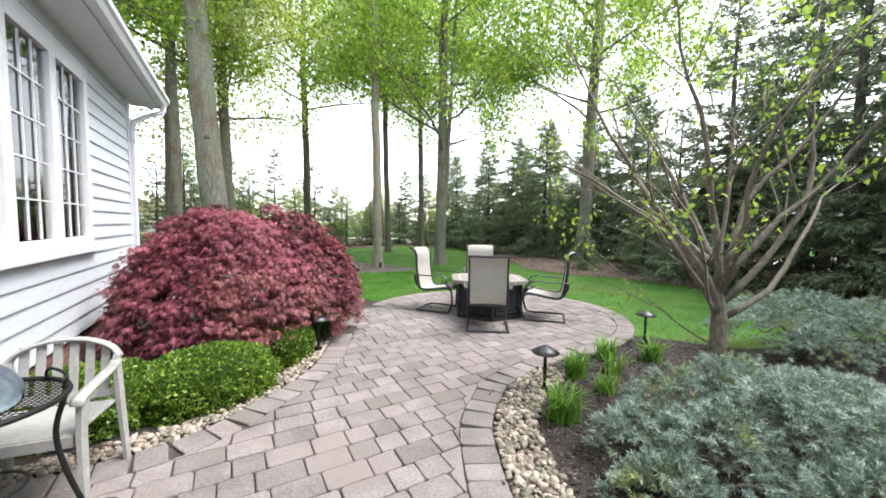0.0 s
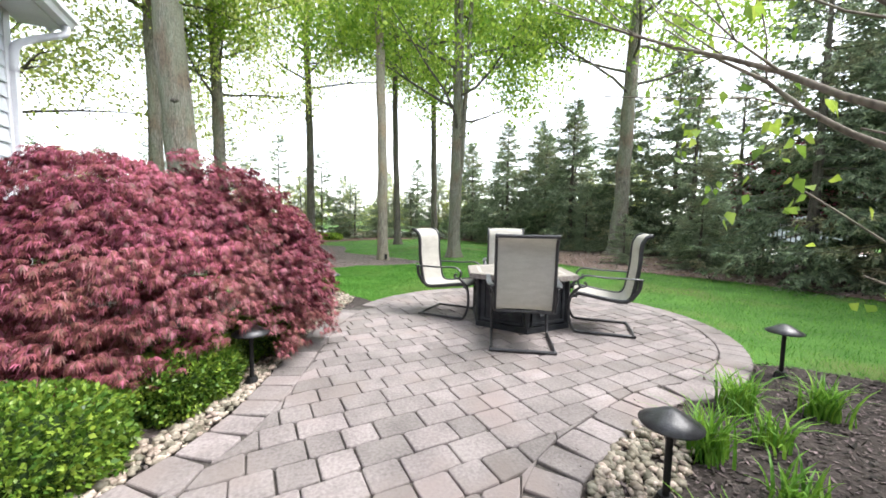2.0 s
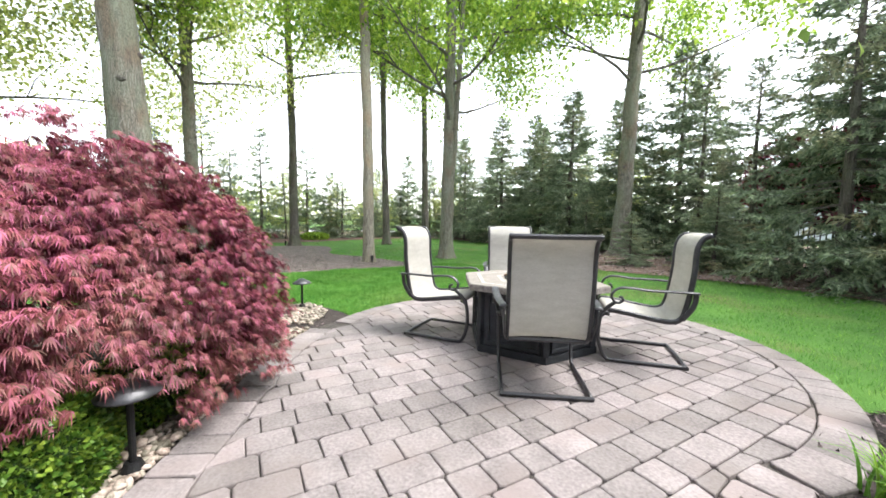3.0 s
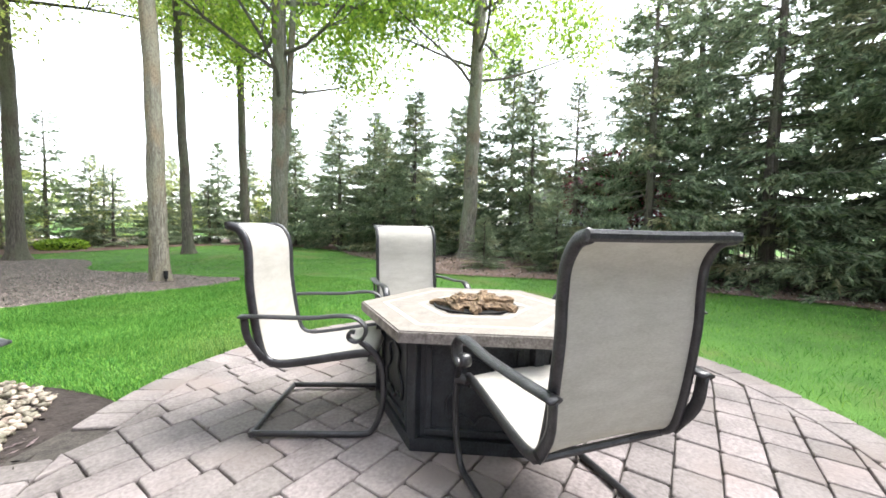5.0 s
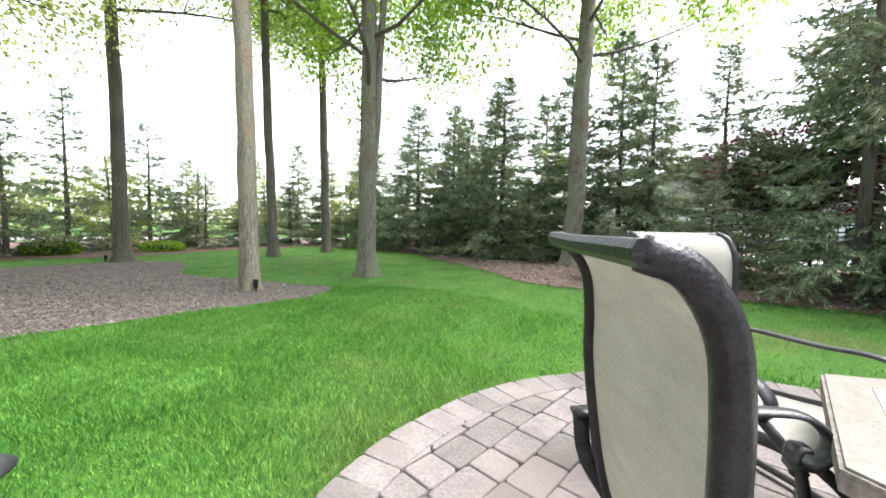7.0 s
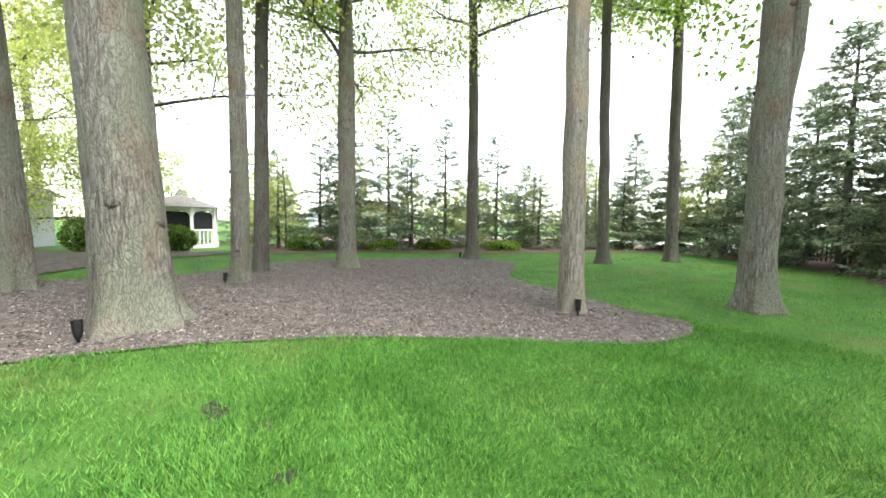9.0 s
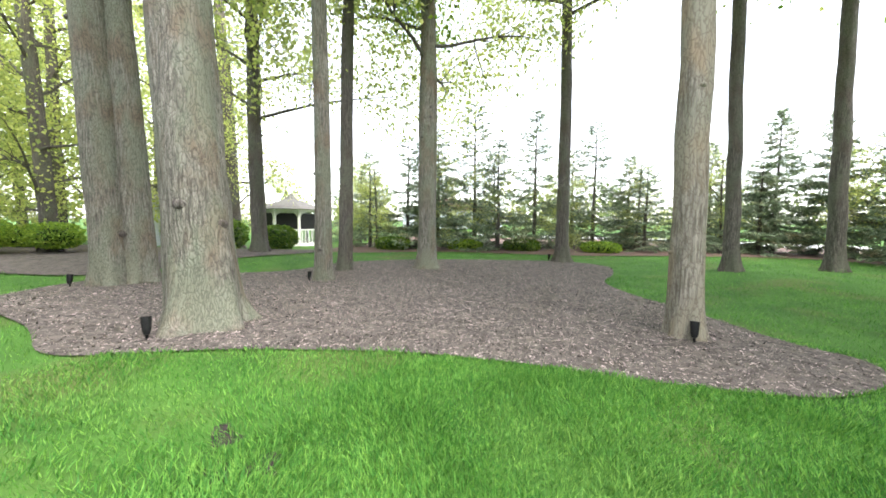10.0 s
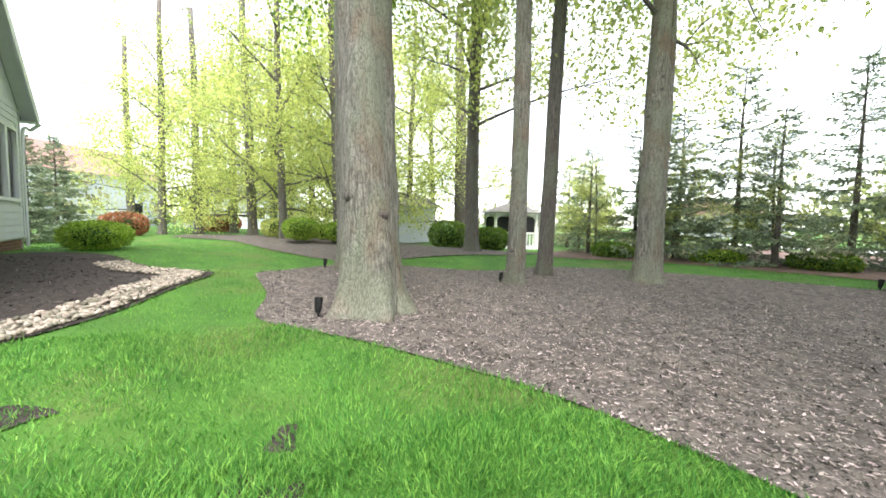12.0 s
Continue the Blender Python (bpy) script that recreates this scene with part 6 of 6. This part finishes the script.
# ---- bare spots in the lawn ----
SPOTS = [(0.75, 9.72, 0.13), (1.0, 9.55, 0.1), (1.12, 9.72, 0.11), (0.3, 8.55, 0.16), (1.55, 9.4, 0.08)]

for i, (sx, sy, sr) in enumerate(SPOTS):
    ring = closed([(sx + math.cos(k * 0.785) * sr * (0.75 + 0.35 * math.sin(k * 2.3 + i)), sy + math.sin(k * 0.785) * sr * (0.7 + 0.3 * math.cos(k * 1.7 + i))) for k in range(8)], 3)
    sheet("bare_spot", ring, M["dark_mulch"], -0.006, "small bare patch of brown soil in the lawn", "soil", 0.1)

# ---- grass ----
def lawn_blades(n, x0, x1, y0, y1, h, seed, lo, hi):
    """Blades of grass where no bed or paving lies, at distances lo to hi from the lawn's middle."""
    g = np.random.default_rng(seed)
    x, y = g.uniform(x0, x1, n), g.uniform(y0, y1, n)
    t = np.clip((y - 6.5) / 4.0, 0, 1)
    dist = np.hypot(x - 2.6, y - (6.5 + 4.0 * t))
    ok = (dist >= lo) & (dist < hi) & ~inside(patio_line, x, y)
    for poly in (BED, SIDE_BED, HOUSE_BED, WOOD_BED, FAR_BED):
        ok &= ~inside(poly, x, y)
    for sx, sy, sr in SPOTS:
        ok &= (np.hypot(x - sx, y - sy) > sr * 0.8) | (g.random(n) < 0.72)
    hx, hy = x + 0.98, y - 6.2
    c, s = math.cos(radians(-YAW)), math.sin(radians(-YAW))
    u, v = hx * c - hy * s, hx * s + hy * c
    ok &= ~((u < 0.1) & (u > -WID - 0.1) & (v < 0.1))
    x, y = x[ok], y[ok]
    m = len(x)
    K = np.array(GROUND + FAR)
    w = 1 / ((x[:, None] - K[None, :, 0]) ** 2 + (y[:, None] - K[None, :, 1]) ** 2 + 0.6) ** 1.5
    z = (w * K[None, :, 2]).sum(1) / w.sum(1)
    clump = 0.75 + 0.35 * np.sin(x * 3.1 + np.cos(y * 2.3) * 2) * np.sin(y * 2.7 + x) + 0.15 * np.sin(x * 11) * np.sin(y * 13)
    sway = np.sin(x * 5.3 + 1.7 * np.sin(y * 3.9)) + np.sin(y * 6.1 + 2.1 * np.sin(x * 4.3)) + 0.8 * np.sin(x * 17 + y * 13)
    sway2 = np.cos(y * 4.7 + 1.9 * np.sin(x * 3.1)) + 0.8 * np.sin(y * 15 - x * 19)
    d = unit(np.stack([g.normal(size=m) * 0.42 + 0.16 * sway, g.normal(size=m) * 0.42 + 0.16 * sway2, np.ones(m)], axis=1))
    L = h * g.uniform(0.55, 1.25, m) * np.clip(clump, 0.45, 1.3)
    side = np.stack([g.normal(size=m), g.normal(size=m), np.zeros(m)], axis=1)
    return leaves(np.stack([x, y, z - 0.004], axis=1), d, side, L, h * 0.07 + 0 * L, 0.14, 0.3)


blades = np.concatenate([lawn_blades(380000, 0, 5.5, 5, 12.5, 0.082, 1, 0, 1.7), lawn_blades(320000, -1.5, 7, 3, 14.5, 0.085, 2, 1.7, 3.6),
                         lawn_blades(170000, -4.5, 10.5, 1.5, 18, 0.075, 3, 3.6, 7.5), lawn_blades(120000, -13, 11, -2, 25, 0.085, 4, 7.5, 16)])
tagged(link("grass", quads("grass", blades), M["blade"]), "fresh green mown grass blades", "grass", kind="stuff")

# ---- pavers ----
INNER = 0.23
PAVE_TOP = 0.032


def nearest_on(line, p):
    best, q = 1e9, p
    for a, b in zip(line, line[1:]):
        d = b - a
        t = min(max((p - a).dot(d) / max(d.length_squared, 1e-9), 0), 1)
        c = a + d * t
        e = (p - c).length
        if e < best:
            best, q = e, c
    return best, q


def stone(outline, seed):
    """One tumbled paver: a prism on the outline with a worn, rounded upper edge."""
    rr = random.Random(seed)
    n = len(outline)
    cx, cy = sum(p[0] for p in outline) / n, sum(p[1] for p in outline) / n
    V, Fc = [], []
    lift = rr.uniform(-0.002, 0.003)
    tilt = (rr.uniform(-.012, .012), rr.uniform(-.012, .012))
    for k, (inset, z) in enumerate(((0.0, 0.0), (0.0, PAVE_TOP - 0.008), (0.004, PAVE_TOP - 0.002), (0.011, PAVE_TOP))):
        for x, y in outline:
            dx, dy = x - cx, y - cy
            L = max(math.hypot(dx, dy), 1e-6)
            f = max(1 - inset / L, 0.2)
            zz = z + (lift + tilt[0] * dx + tilt[1] * dy if k else 0)
            V.append((cx + dx * f, cy + dy * f, zz))
    for k in range(3):
        for i in range(n):
            j = (i + 1) % n
            Fc.append((k * n + i, k * n + j, (k + 1) * n + j, (k + 1) * n + i))
    Fc.append(tuple(range(3 * n, 4 * n)))
    return V, Fc


def rounded(w, h, seed):
    """A slightly irregular rectangle with its corners knocked off."""
    rr = random.Random(seed)
    c = [0.5 * min(w, h) * rr.uniform(0.08, 0.22) for _ in range(4)]
    j = lambda: rr.uniform(-0.003, 0.003)
    a, b = w / 2, h / 2
    return [(-a + c[0] + j(), -b + j()), (a - c[1] + j(), -b + j()), (a + j(), -b + c[1] + j()), (a + j(), b - c[2] + j()), (a - c[2] + j(), b + j()), (-a + c[3] + j(), b + j()), (-a + j(), b - c[3] + j()), (-a + j(), -b + c[0] + j())]


def offset(line, d):
    out = []
    for i, p in enumerate(line):
        t = (line[min(i + 1, len(line) - 1)] - line[max(i - 1, 0)]).normalized()
        out.append(p + Vector((-t.y, t.x, 0)) * d)
    return out


in_left, in_right = offset(left_edge, -INNER), offset(patio_edge, INNER)
inner_line = in_right + in_left[::-1] + [Vector((-1.6, -4, 0))]
rest_v, rest_f, singles = [], [], 0
shared = {}


def lay(outline_local, key, x, y, turn, near):
    """Lays one paver as a piece of its own, or adds it to the joined rest."""
    global singles
    z = ground(x, y)
    if near and singles < 320:
        if key is None or key not in shared:
            me = bpy.data.meshes.new("paver")
            me.from_pydata(*[stone(outline_local, hash_of(x, y))[0], [], stone(outline_local, hash_of(x, y))[1]])
            me.materials.append(M["paver"])
            if key is not None:
                shared[key] = me
        else:
            me = shared[key]
        o = new("paver", me)
        o.parent = pavement
        o.matrix_basis = pose(x, y, z, 0, 0, turn)
        singles += 1
    else:
        V, Fc = stone(outline_local, hash_of(x, y))
        k, c, s = len(rest_v), math.cos(radians(turn)), math.sin(radians(turn))
        rest_v.extend((x + a * c - b * s, y + a * s + b * c, z + h) for a, b, h in V)
        rest_f.extend(tuple(i + k for i in f) for f in Fc)


def hash_of(x, y):
    return int(abs(x) * 1009 + abs(y) * 9176) % 9973


AX = 16.0
cu, su = math.cos(radians(AX)), math.sin(radians(AX))
rr = random.Random(21)
v = -7.0
while v < 9.0:
    rh = 0.178
    u = -4.0 + rr.uniform(0, 0.2)
    while u < 10.0:
        w = rr.choice((0.178, 0.178, 0.262, 0.262, 0.22))
        uc, vc = u + w / 2, v + rh / 2
        u += w
        x, y = uc * cu - vc * su, uc * su + vc * cu
        if not (-1.6 < x < 6.6 and -3.5 < y < 8.2):
            continue
        k = rr.randint(0, 3)
        shape = rounded(w - 0.006, rh - 0.006, int(w * 1000) * 10 + k)
        key = (w, k)
        p = Vector((x, y, 0))
        cor = [(x + a * cu - b * su, y + a * su + b * cu) for a, b in shape]
        held = inside(inner_line, [c[0] for c in cor], [c[1] for c in cor])
        if held.sum() < 2:
            continue
        if not inside(inner_line, [x], [y])[0]:
            own = [c for c, h in zip(cor, held) if h]
            p = Vector((sum(c[0] for c in own) / len(own), sum(c[1] for c in own) / len(own), 0))
        dist = min(nearest_on(in_left, p)[0], nearest_on(in_right, p)[0])
        if dist < 0.17:
            fixed = []
            for a, b in shape:
                q = Vector((x + a * cu - b * su, y + a * su + b * cu, 0))
                if not inside(inner_line, [q.x], [q.y])[0]:
                    e1, e2 = nearest_on(in_left, q), nearest_on(in_right, q)
                    q = (e1 if e1[0] < e2[0] else e2)[1]
                    q = q + (p - q).normalized() * 0.004
                dq = q - Vector((x, y, 0))
                fixed.append((dq.x * cu + dq.y * su, -dq.x * su + dq.y * cu))
            shape, key = fixed, None
        lay(shape, key, x, y, AX, 1.2 < y < 5.0 and x > 0.6)
    v += rh


def border(line, side, lo, hi):
    """A course of pavers laid end on along an edge."""
    rr = random.Random(int(lo * 10) + 3)
    acc, target = 0.0, 0.0
    dist = [0.0]
    for a, b in zip(line, line[1:]):
        dist.append(dist[-1] + (b - a).length)

    def at(s):
        for i in range(len(line) - 1):
            if dist[i + 1] >= s:
                return line[i].lerp(line[i + 1], (s - dist[i]) / max(dist[i + 1] - dist[i], 1e-9)), (line[i + 1] - line[i]).normalized()
        return line[-1], (line[-1] - line[-2]).normalized()
    s = 0.0
    while s < dist[-1] - 0.1:
        w = rr.choice((0.15, 0.17, 0.2))
        p, t = at(s + w / 2)
        nrm = Vector((-t.y, t.x, 0)) * side
        c = p + nrm * (INNER / 2)
        lay(rounded(w - 0.007, INNER - 0.007, int(s * 100)), None, c.x, c.y, math.degrees(math.atan2(t.y, t.x)), 1.2 < c.y < 5.2)
        s += w


border(left_edge, -1, 0, 1)
border(patio_edge, 1, 1, 2)
me = bpy.data.meshes.new("pavers_rest")
me.from_pydata(rest_v, [], rest_f)
rest = link("paver_field", me, M["paver_far"], pavement)
tagged(rest, "rest of the tumbled grey-tan paver field", kind="stuff")
